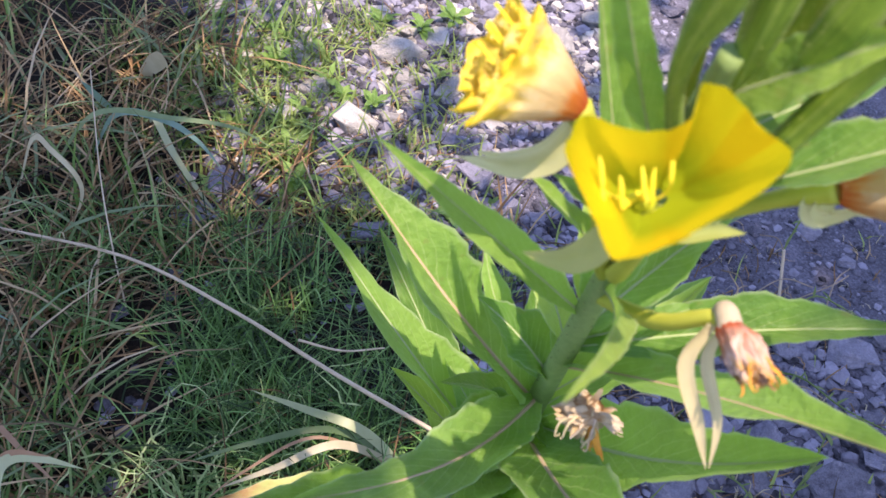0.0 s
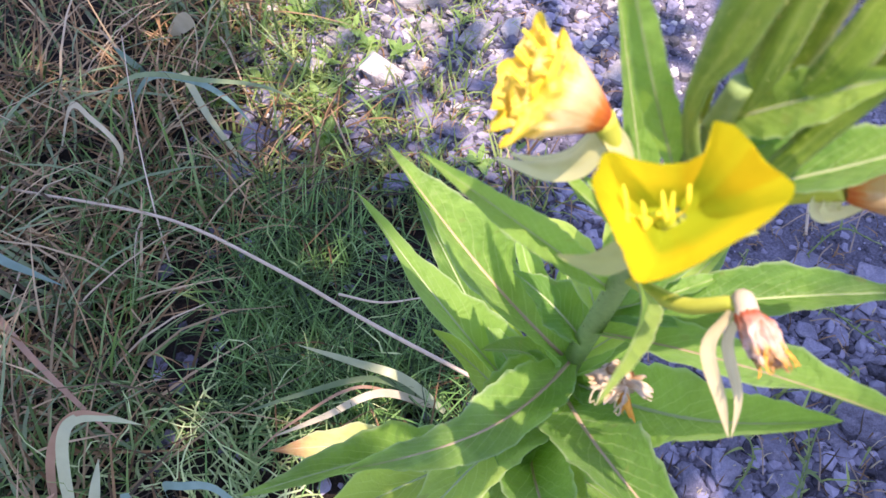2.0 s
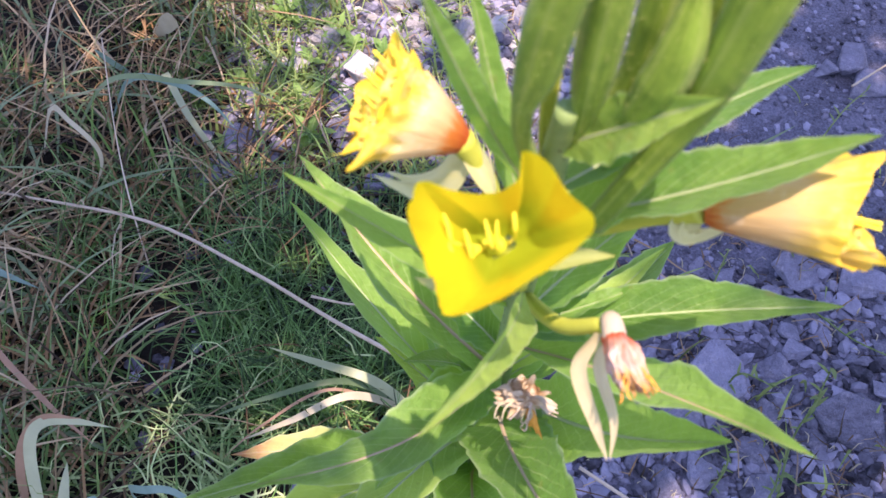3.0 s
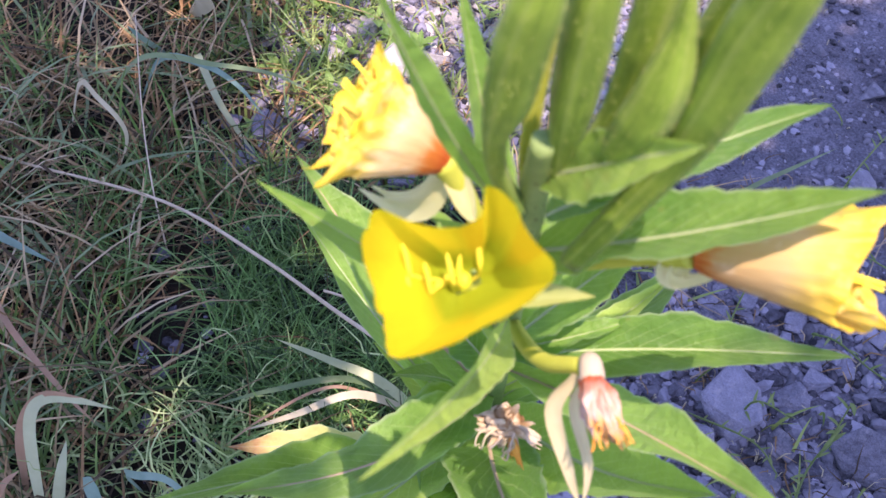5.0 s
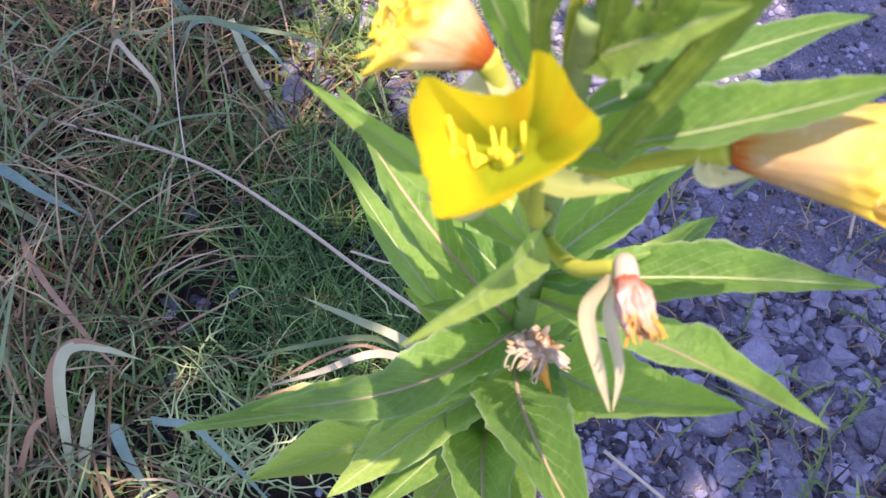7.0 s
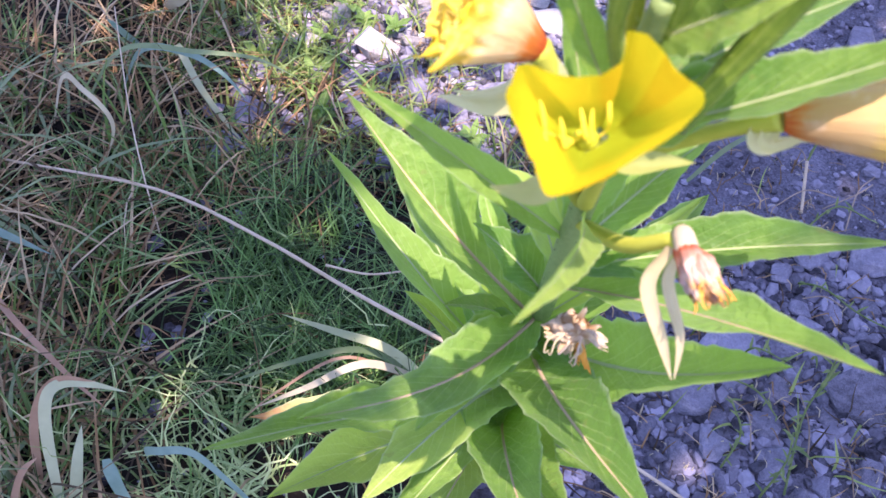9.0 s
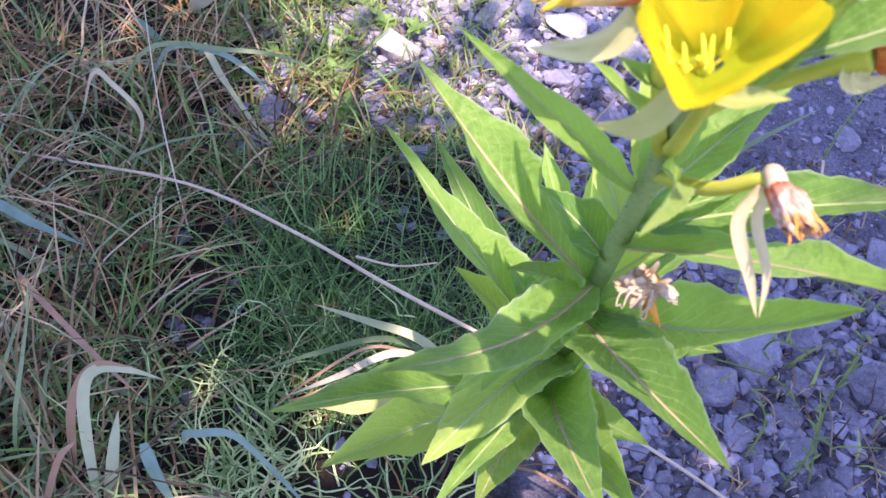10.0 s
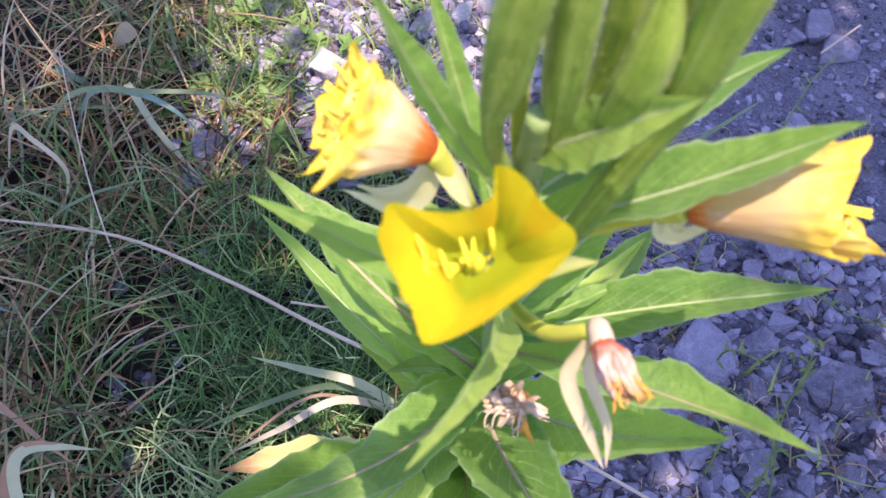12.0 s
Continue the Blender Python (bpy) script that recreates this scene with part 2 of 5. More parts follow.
M_PALE = plain_material("sepal_ivory", (0.52, 0.52, 0.19), (0.74, 0.71, 0.38), 90, 0.55, 0.3, 0.0005, thin=((0.85, 0.82, 0.45), 0.4))
M_PETAL = petal_material("petal_yellow", (0.95, 0.77, 0.004), (0.90, 0.70, 0.003), (0.34, 0.44, 0.008), (0.97, 0.80, 0.006), 0.52, 0.24, 0.56)
M_THROAT = plain_material("throat_green", (0.36, 0.44, 0.008), (0.56, 0.58, 0.012), 150, 0.55, 0.2, 0.0004)
M_WILT = wilted_material("petal_wilted", [(0.02, (0.60, 0.12, 0.010)), (0.20, (0.74, 0.25, 0.03)), (0.34, (0.82, 0.58, 0.25)), (0.62, (0.84, 0.71, 0.36)), (0.82, (0.86, 0.68, 0.08)), (1.0, (0.86, 0.66, 0.02))], (0.90, 0.84, 0.62))
M_WILT_PEACH = wilted_material("petal_wilted_peach", [(0.02, (0.62, 0.15, 0.012)), (0.10, (0.70, 0.28, 0.05)), (0.20, (0.66, 0.43, 0.17)), (0.55, (0.67, 0.50, 0.20)), (0.84, (0.74, 0.55, 0.07)), (1.0, (0.84, 0.62, 0.03))], (0.84, 0.74, 0.50))
M_BELL = wilted_material("petal_shrivelled", [(0.02, (0.58, 0.10, 0.03)), (0.34, (0.66, 0.18, 0.08)), (0.56, (0.74, 0.42, 0.30)), (0.80, (0.78, 0.60, 0.50)), (1.0, (0.72, 0.42, 0.10))], (0.74, 0.54, 0.46), 0.35)
M_CRUMB = wilted_material("petal_dead", [(0.02, (0.30, 0.16, 0.06)), (0.35, (0.50, 0.32, 0.15)), (0.6, (0.66, 0.52, 0.32)), (1.0, (0.62, 0.48, 0.28))], (0.74, 0.64, 0.50), 0.25)
M_TAN = plain_material("grass_tan", (0.045, 0.03, 0.015), (0.30, 0.22, 0.11), 14, 0.6, 0.2, 0.0004, thin=((0.5, 0.4, 0.2), 0.12), random_by="island", third=(0.48, 0.39, 0.25))
M_STAMEN = plain_material("stamen_yellow", (0.86, 0.72, 0.02), (0.92, 0.82, 0.06), 200, 0.6)
M_ORANGE = plain_material("withered_orange", (0.55, 0.20, 0.02), (0.80, 0.45, 0.06), 200, 0.6, 0.4)
M_DRY = plain_material("dried_petal", (0.20, 0.11, 0.05), (0.62, 0.47, 0.30), 150, 0.7, 0.5, 0.0008, thin=((0.6, 0.45, 0.25), 0.25), third=(0.84, 0.76, 0.62))
M_STONE = stone_material("shale_stone", (0.062, 0.060, 0.075), (0.290, 0.279, 0.350), (0.42, 0.385, 0.42))
# lighter copy of the shale: sunlight on the far stones held in the colour
M_STONE_SUNLIT = stone_material("sunlit_stone", (0.16, 0.15, 0.145), (0.50, 0.47, 0.43), (0.62, 0.58, 0.52))
M_GRAVEL = plain_material("gravel", (0.022, 0.021, 0.027), (0.29, 0.278, 0.345), 140, 0.9, 0.5, 0.002, random_by="island")
M_GRASS = plain_material("grass_green", (0.007, 0.020, 0.005), (0.12, 0.22, 0.048), 12, 0.55, 0.2, 0.0004, thin=((0.25, 0.42, 0.06), 0.18), random_by="island", third=(0.24, 0.32, 0.13))
M_GRASS_FINE = plain_material("grass_fine", (0.006, 0.018, 0.005), (0.105, 0.235, 0.048), 12, 0.5, 0.2, 0.0004, thin=((0.28, 0.42, 0.16), 0.18), random_by="island", third=(0.22, 0.36, 0.12))
# lighter copy of the gravel, bright as the sunlit far strip
M_GRAVEL_SUNLIT = plain_material("sunlit_chips", (0.06, 0.056, 0.052), (0.56, 0.525, 0.475), 90, 0.9, 0.5, 0.002, random_by="island")
# lit copy of the grass: sunshine painted in as a brighter yellow-green
M_GRASS_LIT = plain_material("grass_sunlit", (0.06, 0.12, 0.03), (0.32, 0.42, 0.13), 12, 0.55, 0.2, 0.0004, thin=((0.45, 0.5, 0.1), 0.35), random_by="island")
M_SEDGE = plain_material("sedge_pale_green", (0.14, 0.22, 0.07), (0.40, 0.50, 0.20), 14, 0.5, 0.2, 0.0004, thin=((0.45, 0.55, 0.15), 0.2), random_by="island", third=(0.54, 0.62, 0.29))
M_HAY = plain_material("grass_dry", (0.022, 0.013, 0.006), (0.26, 0.150, 0.060), 14, 0.7, 0.2, 0.0004, thin=((0.5, 0.38, 0.2), 0.12), random_by="island", third=(0.48, 0.36, 0.20))
M_BLADE = plain_material("blade_grey_green", (0.06, 0.11, 0.05), (0.22, 0.29, 0.14), 70, 0.35, 0.3, 0.0005, thin=((0.35, 0.45, 0.2), 0.3))
M_BLADE_DRY = plain_material("blade_straw", (0.34, 0.29, 0.17), (0.58, 0.53, 0.36), 60, 0.5, 0.3, 0.0005, thin=((0.6, 0.5, 0.3), 0.25))
M_BLADE_BLUE = plain_material("blade_blue_green", (0.07, 0.15, 0.12), (0.24, 0.35, 0.30), 70, 0.3, 0.3, 0.0005, thin=((0.3, 0.45, 0.3), 0.25))
M_BLADE_PALE = plain_material("blade_pale", (0.27, 0.31, 0.16), (0.50, 0.53, 0.32), 60, 0.4, 0.3, 0.0005, thin=((0.6, 0.62, 0.4), 0.3))
M_STRAW = plain_material("straw_pale", (0.36, 0.28, 0.18), (0.60, 0.50, 0.36), 90, 0.6, 0.3, 0.0005)
M_TWIG = plain_material("dead_twig", (0.12, 0.085, 0.055), (0.36, 0.28, 0.20), 90, 0.7, 0.3, 0.0005)
M_RUST = plain_material("blade_rust", (0.20, 0.115, 0.065), (0.44, 0.28, 0.18), 60, 0.6, 0.3, 0.0005, thin=((0.6, 0.35, 0.2), 0.25))
M_WEED = plain_material("weed_green", (0.09, 0.15, 0.045), (0.22, 0.28, 0.10), 60, 0.6, 0.3, 0.0005, thin=((0.3, 0.4, 0.1), 0.3))


def ground_material():
    """Grey stony dust that gives way to dark soil under the grass, blackened there as shade, with litter and damp
    patches.
    """
    m, nt, bsdf, out = material("ground_soil")
    obj = node(nt, "ShaderNodeTexCoord").outputs["Object"]
    xyz = node(nt, "ShaderNodeSeparateXYZ", {0: obj})
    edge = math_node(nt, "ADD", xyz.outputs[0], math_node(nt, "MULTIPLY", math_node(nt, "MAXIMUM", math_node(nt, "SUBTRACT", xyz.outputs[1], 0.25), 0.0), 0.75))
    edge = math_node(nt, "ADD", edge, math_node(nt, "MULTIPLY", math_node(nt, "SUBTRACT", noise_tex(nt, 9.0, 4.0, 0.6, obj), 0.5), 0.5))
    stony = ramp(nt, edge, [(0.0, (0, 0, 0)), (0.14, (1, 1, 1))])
    fine = noise_tex(nt, 320.0, 4.0, 0.65, obj)
    broad = noise_tex(nt, 14.0, 4.0, 0.6, obj)
    g = math_node(nt, "ADD", math_node(nt, "MULTIPLY", fine, 0.6), math_node(nt, "MULTIPLY", broad, 0.4))
    dust = ramp(nt, g, [(0.3, (0.026, 0.025, 0.031)), (0.52, (0.130, 0.126, 0.158)), (0.75, (0.28, 0.27, 0.335))])
    # dark soil colour, lowered further to paint the shade between grass blades
    shaded_humus = ramp(nt, g, [(0.3, (0.006, 0.005, 0.004)), (0.55, (0.018, 0.014, 0.010)), (0.78, (0.07, 0.05, 0.035))])
    nt.links.new(mix(nt, stony, shaded_humus, dust), bsdf.inputs["Base Color"])
    bsdf.inputs["Roughness"].default_value = 0.95
    bsdf.inputs["Specular IOR Level"].default_value = 0.2
    b1 = bump(nt, fine, 0.7, 0.003, bsdf)
    bump(nt, noise_tex(nt, 70.0, 4.0, 0.6, obj), 0.6, 0.008, bsdf, b1)
    return m


M_GROUND = ground_material()


# ---- mesh helpers ----
def mesh_of(name, verts, faces, mat, uvs=None, smooth=True):
    me = bpy.data.meshes.new(name)
    me.from_pydata([tuple(map(float, v)) for v in verts], [], [tuple(f) for f in faces])
    if uvs is not None:
        lay = me.uv_layers.new(name="UVMap")
        for loop in me.loops:
            lay.data[loop.index].uv = uvs[loop.vertex_index]
    me.polygons.foreach_set("use_smooth", [smooth] * len(me.polygons))
    me.materials.append(mat)
    return me


def part(name, me, parent, label=""):
    ob = new(name, me)
    ob.parent = parent
    if label:
        tagged(ob, label)
    return ob


def thing(name, me, label, category, group="", kind="", at=(0, 0, 0)):
    ob = new(name, me)
    ob.location = at
    return tagged(ob, label, category, group, kind)


def V(p):
    return np.array(p, float)


def unit(v):
    v = V(v)
    return v / max(np.linalg.norm(v), 1e-9)


def smooth_line(points, n):
    """Catmull-Rom line through the points, n samples."""
    p = V(points)
    p = np.vstack([2 * p[0] - p[1], p, 2 * p[-1] - p[-2]])
    k = len(p) - 3
    out = []
    for s in np.linspace(0, k, n):
        i = min(int(s), k - 1)
        f = s - i
        a, b, c, d = p[i], p[i + 1], p[i + 2], p[i + 3]
        out.append(0.5 * (2 * b + (c - a) * f + (2 * a - 5 * b + 4 * c - d) * f * f + (3 * b - a - 3 * c + d) * f ** 3))
    return np.array(out)


def frames_along(line, hint=(0, 0, 1)):
    tan = np.gradient(line, axis=0)
    tan /= np.linalg.norm(tan, axis=1)[:, None] + 1e-12
    out, nrm = [], V(hint)
    for t in tan:
        nrm = nrm - (nrm @ t) * t
        if np.linalg.norm(nrm) < 1e-5:
            nrm = np.cross(t, (1, 0.3, 0.1))
        nrm = unit(nrm)
        out.append((t, nrm, np.cross(t, nrm)))
    return out


def tube(points, radii, sides=8, n=None, ridge=0.0):
    """A closed tapered tube along the points. Returns verts and faces."""
    n = n or max(6, 4 * len(points))
    line = smooth_line(points, n)
    rad = np.interp(np.linspace(0, 1, n), np.linspace(0, 1, len(radii)), radii)
    verts, faces = [], []
    for p, r, (t, a, b) in zip(line, rad, frames_along(line, (0.3, 0.2, 1))):
        for k in range(sides):
            q = 2 * math.pi * k / sides
            rr = r * (1 + ridge * math.cos(4 * q))
            verts.append(p + rr * (math.cos(q) * a + math.sin(q) * b))
    for i in range(n - 1):
        for k in range(sides):
            a, b = i * sides + k, i * sides + (k + 1) % sides
            faces.append((a, b, b + sides, a + sides))
    verts += [line[0], line[-1]]
    c0, c1 = len(verts) - 2, len(verts) - 1
    for k in range(sides):
        faces.append((c0, (k + 1) % sides, k))
        faces.append((c1, (n - 1) * sides + k, (n - 1) * sides + (k + 1) % sides))
    return verts, faces


def ribbon(points, width, hint=(0, 0, 1), n=14, fold=0.25, twist=0.0, tip=True):
    """A long grass blade: keeled across, narrowing to a point, creased along the keel."""
    line = smooth_line(points, n)
    verts, faces = [], []
    for i, (p, (t, nrm, side)) in enumerate(zip(line, frames_along(line, hint))):
        s = i / (n - 1)
        w = width * 0.5 * (min(1, 0.55 + s * 2.5) * (1 - s ** 3 if tip else 1) + 0.03)
        a = twist * s
        sd, nn = math.cos(a) * side + math.sin(a) * nrm, math.cos(a) * nrm - math.sin(a) * side
        verts += [p - w * sd + fold * w * nn, p, p + w * sd + fold * w * nn]
    for i in range(n - 1):
        a = 3 * i
        faces += [(a, a + 1, a + 4, a + 3), (a + 1, a + 2, a + 5, a + 4)]
    return verts, faces


def leaf_mesh(base, tip, width, roll=0.0, bend=0.0, fold=0.3, wave=0.27, seed=0, sway=0.0, widest=0.42, droop=0.0, petiole=0.06, nu=34, nv=11, hint=(0, 0, 1), bite=1.0):
    """A lance-shaped leaf with toothed, wavy margins. Returns blade (verts, faces, uvs) and the midrib's line."""
    rng = random.Random(seed)
    b, t = V(base), V(tip)
    axis = unit(t - b)
    up = unit(V(hint) - (V(hint) @ axis) * axis)
    side = np.cross(axis, up)
    a = radians(roll)
    up, side = math.cos(a) * up + math.sin(a) * side, math.cos(a) * side - math.sin(a) * up
    length = np.linalg.norm(t - b)
    s_ = np.linspace(0, 1, nu)
    line = np.array([b + (t - b) * s + up * length * (bend * math.sin(math.pi * s) - droop * s * s * (s - 1)) + side * length * sway * math.sin(math.pi * s) for s in s_])
    fr = frames_along(line, up)
    p1, p2, k1 = rng.uniform(0, 6), rng.uniform(0, 6), rng.uniform(2.2, 3.6)
    teeth = rng.randint(11, 15)
    pw = math.log(0.5) / math.log(widest)
    verts, uvs, faces = [], [], []
    for i, (s, p, (tt, nn, sd)) in enumerate(zip(s_, line, fr)):
        prof = math.sin(math.pi * s ** pw) ** 0.85 if 0 < s < 1 else 0
        prof = max(prof, petiole * (1 - s), 0.0) * (1 - 0.25 * s ** 4)
        for j in range(nv):
            v = -1 + 2 * j / (nv - 1)
            av = abs(v)
            w = 0.5 * width * prof * (1 + 0.16 * noise.noise((s * 5.5, 3.0 if v > 0 else -3.0, seed * 2.9)))
            if av > 0.99:
                f = (s * teeth + (0.4 if v > 0 else 0)) % 1.0
                w *= 1 + bite * (0.13 * (1 - f) - 0.05) + 0.07 * noise.noise((s * 9, v, seed * 3.1))
            h = fold * av ** 1.25 * w + wave * width * prof * av * av * (0.5 * math.sin(k1 * 2 * s * math.pi / 2 + (p1 if v > 0 else p2)) + 0.6 * noise.noise((s * 4.5, v * 1.3, seed * 1.7)) + 0.42 * av * noise.noise((s * 11, v * 1.1, seed * 5.3)))
            h += 0.018 * width * math.sin(s * 15 * math.pi - av * 6) * av * (1 - av) * prof * 4
            verts.append(p + sd * v * w * math.cos(fold * 0.6) + nn * h)
            uvs.append((s, 0.5 + v / 2))
    for i in range(nu - 1):
        for j in range(nv - 1):
            a = i * nv + j
            faces.append((a, a + 1, a + nv + 1, a + nv))
    return (verts, faces, uvs), line, fr


def add_leaf(parent, base, tip, width, mat=None, rib=None, label="", name="leaf", **kw):
    (v, f, uv), line, fr = leaf_mesh(base, tip, width, **kw)
    ob = part(name, mesh_of(name, v, f, mat or M_LEAF, uv), parent, label)
    pts = [p - n_ * width * 0.012 for p, (_, n_, _) in zip(line[::4], fr[::4])] + [line[-2]]
    rv, rf = tube(pts, [width * 0.040, width * 0.026, width * 0.010], 6, 16)
    part("midrib", mesh_of("midrib", rv, rf, rib or M_RIB_PALE), ob)
    return ob


# ---- ground ----
def ground_height(x, y):
    near = math.exp(-(x * x + y * y) / 2.5)
    return near * (0.011 * noise.noise((x * 4, y * 4, 0.3)) + 0.005 * noise.noise((x * 17, y * 17, 1.3))) - 0.004


def build_ground():
    k = 150
    u = np.linspace(-1, 1, k)
    c = np.sinh(u * 6.2) / np.sinh(6.2) * 120
    verts = [(x, y + 0.3, ground_height(x, y + 0.3)) for y in c for x in c]
    faces = [(j * k + i, j * k + i + 1, (j + 1) * k + i + 1, (j + 1) * k + i) for j in range(k - 1) for i in range(k - 1)]
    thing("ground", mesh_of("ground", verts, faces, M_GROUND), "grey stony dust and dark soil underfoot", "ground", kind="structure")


build_ground()


def is_stony(x, y, loose=0.0):
    e = x + 0.75 * max(y - 0.25, 0) + 0.25 * noise.noise((x * 6, y * 6, 2.7))
    return e > 0.10 - loose


# ---- stones ----
def stone_mesh(rng, sx, sy, sz, mat=None):
    """An angular shale block: a hull of scattered corners with worn edges."""
    bm = bmesh.new()
    for _ in range(13):
        d = Vector((rng.gauss(0, 1), rng.gauss(0, 1), rng.gauss(0, 1))).normalized()
        m_ = max(abs(d.x), abs(d.y), abs(d.z))
        d = d / m_ * rng.uniform(0.82, 1.0)
        bm.verts.new((d.x * sx / 2, d.y * sy / 2, d.z * sz / 2))
    hull = bmesh.ops.convex_hull(bm, input=bm.verts)
    loose = [v for v in hull["geom_interior"] if isinstance(v, bmesh.types.BMVert)]
    bmesh.ops.delete(bm, geom=loose, context="VERTS")
    bmesh.ops.bevel(bm, geom=list(bm.edges), offset=min(sx, sy, sz) * 0.045, segments=1, affect="EDGES", profile=0.6)
    for v in bm.verts:
        v.co += Vector(v.co).normalized() * min(sx, sy) * 0.035 * noise.noise(v.co * 90)
    me = bpy.data.meshes.new("stone")
    bm.to_mesh(me)
    bm.free()
    me.materials.append(mat or M_STONE)
    return me


STONES_NEAR = [
    (0.381, 0.037, 0.076), (0.368, 0.235, 0.060), (0.435, 0.216, 0.052), (0.523, 0.567, 0.055), (0.534, 0.523, 0.058),
    (0.256, 0.097, 0.070), (0.339, 0.039, 0.026), (0.299, 0.064, 0.032), (0.317, 0.118, 0.036), (0.344, 0.135, 0.031),
    (0.287, 0.227, 0.032), (0.250, 0.201, 0.040), (0.274, 0.027, 0.032), (0.220, 0.003, 0.036), (0.270, -0.014, 0.040),
    (0.313, -0.040, 0.030), (0.242, 0.221, 0.024), (0.331, 0.087, 0.031), (0.420, 0.081, 0.030), (0.271, 0.058, 0.025),
    (0.284, 0.169, 0.027), (0.442, 0.132, 0.036), (0.177, -0.010, 0.040), (0.36, -0.03, 0.034), (0.205, 0.06, 0.05),
]
STONES_FAR = [
    (-0.258, 0.435, 0.050), (-0.280, 0.379, 0.062), (0.045, 0.460, 0.066), (-0.019, 0.449, 0.046), (-0.080, 0.359, 0.050),
    (-0.108, 0.550, 0.068), (0.007, 0.531, 0.046), (-0.152, 0.616, 0.055), (0.061, 0.411, 0.060), (-0.066, 0.509, 0.040),
    (0.321, 0.387, 0.044), (-0.201, 0.362, 0.030), (0.443, 0.398, 0.044), (-0.009, 0.373, 0.036), (-0.137, 0.497, 0.038),
    (0.10, 0.50, 0.05), (0.12, 0.60, 0.07), (0.02, 0.62, 0.06), (0.20, 0.55, 0.05), (-0.05, 0.70, 0.08), (0.16, 0.72, 0.07),
]


def build_stones():
    rng = random.Random(5)
    spots = [(x, y, s, "rough grey shale stone lying on the stony ground") for x, y, s in STONES_NEAR]
    spots += [(x, y, s * 0.85, "grey stone half sunk beside the grass, farthest ones coloured sunlit") for x, y, s in STONES_FAR]
    for _ in range(290):
        x, y = rng.uniform(0.1, 0.75), rng.uniform(-0.12, 0.85)
        if x > 0.24 and y > 0.24 and rng.random() < 0.75:
            continue
        if is_stony(x, y) and all((x - a) ** 2 + (y - b) ** 2 > (0.5 * s + 0.012) ** 2 for a, b, s, _ in spots):
            spots.append((x, y, rng.choice((0.013, 0.016, 0.019, 0.023, 0.028, 0.036)), "small angular grey shale stone on the gravel"))
    for _ in range(240):
        x, y = rng.uniform(0.12, 0.62), rng.uniform(-0.12, 0.26)
        if is_stony(x, y) and all((x - a) ** 2 + (y - b) ** 2 > (0.5 * s + 0.009) ** 2 for a, b, s, _ in spots):
            spots.append((x, y, rng.choice((0.011, 0.014, 0.017, 0.021, 0.026)), "small angular grey shale stone on the gravel"))
    for _ in range(110):
        x, y = rng.uniform(-0.3, 0.3), rng.uniform(0.38, 0.8)
        if all((x - a) ** 2 + (y - b) ** 2 > (0.5 * s + 0.012) ** 2 for a, b, s, _ in spots):
            spots.append((x, y, rng.choice((0.016, 0.022, 0.03, 0.04)), "small grey stone lying in thin grass, farthest ones coloured sunlit"))
    for x, y, s, label in spots:
        sy, sz = s * rng.uniform(0.7, 1.0), s * rng.uniform(0.38, 0.6)
        ob = thing("stone", stone_mesh(rng, s * 1.12, sy * 1.12, sz, M_STONE_SUNLIT if y > 0.54 and x < 0.25 else None), label, "stone", "stones on the ground")
        ob.matrix_basis = pose(x, y, ground_height(x, y) + sz * 0.26, rng.uniform(-12, 12), rng.uniform(-12, 12), rng.uniform(0, 360))


build_stones()


def build_gravel():
    rng = np.random.default_rng(8)
    pr = random.Random(3)
    g = (1 + 5 ** 0.5) / 2
    ico = V([(-1, g, 0), (1, g, 0), (-1, -g, 0), (1, -g, 0), (0, -1, g), (0, 1, g), (0, -1, -g), (0, 1, -g), (g, 0, -1), (g, 0, 1), (-g, 0, -1), (-g, 0, 1)]) / 1.9
    tri = [(0, 11, 5), (0, 5, 1), (0, 1, 7), (0, 7, 10), (0, 10, 11), (1, 5, 9), (5, 11, 4), (11, 10, 2), (10, 7, 6), (7, 1, 8), (3, 9, 4), (3, 4, 2), (3, 2, 6), (3, 6, 8), (3, 8, 9), (4, 9, 5), (2, 4, 11), (6, 2, 10), (8, 6, 7), (9, 8, 1)]
    verts, faces = [], []
    made = 0
    while made < 30000:
        x, y = pr.uniform(-0.35, 0.9), pr.uniform(-0.2, 1.0)
        if not is_stony(x, y, 0.05) and pr.random() > 0.06 and not (-0.27 < x < 0.3 and 0.4 < y < 0.95 and pr.random() < 0.8):
            continue
        s = 0.0018 + 0.0100 * pr.random() ** 2.4
        if x > 0.22 and y > 0.22 + 0.1 * noise.noise((x * 9, y * 9, 1)):
            s *= 0.6
            if pr.random() < 0.55:
                made += 1
                continue
        a = pr.uniform(0, 6.28)
        p = ico * (1 + rng.uniform(-0.35, 0.3, (12, 1))) * V((s, s * pr.uniform(0.5, 1), s * pr.uniform(0.3, 0.8)))
        c, d = math.cos(a), math.sin(a)
        p = p @ V([(c, d, 0), (-d, c, 0), (0, 0, 1)]) + V((x, y, ground_height(x, y) + s * 0.2))
        k = len(verts)
        verts += list(p)
        faces += [(q + k, r + k, t + k) for q, r, t in tri]
        made += 1
    thing("gravel", mesh_of("gravel", verts, faces, M_GRAVEL, smooth=False), "fine crushed grey stone chips over the ground", "gravel", kind="stuff")


build_gravel()


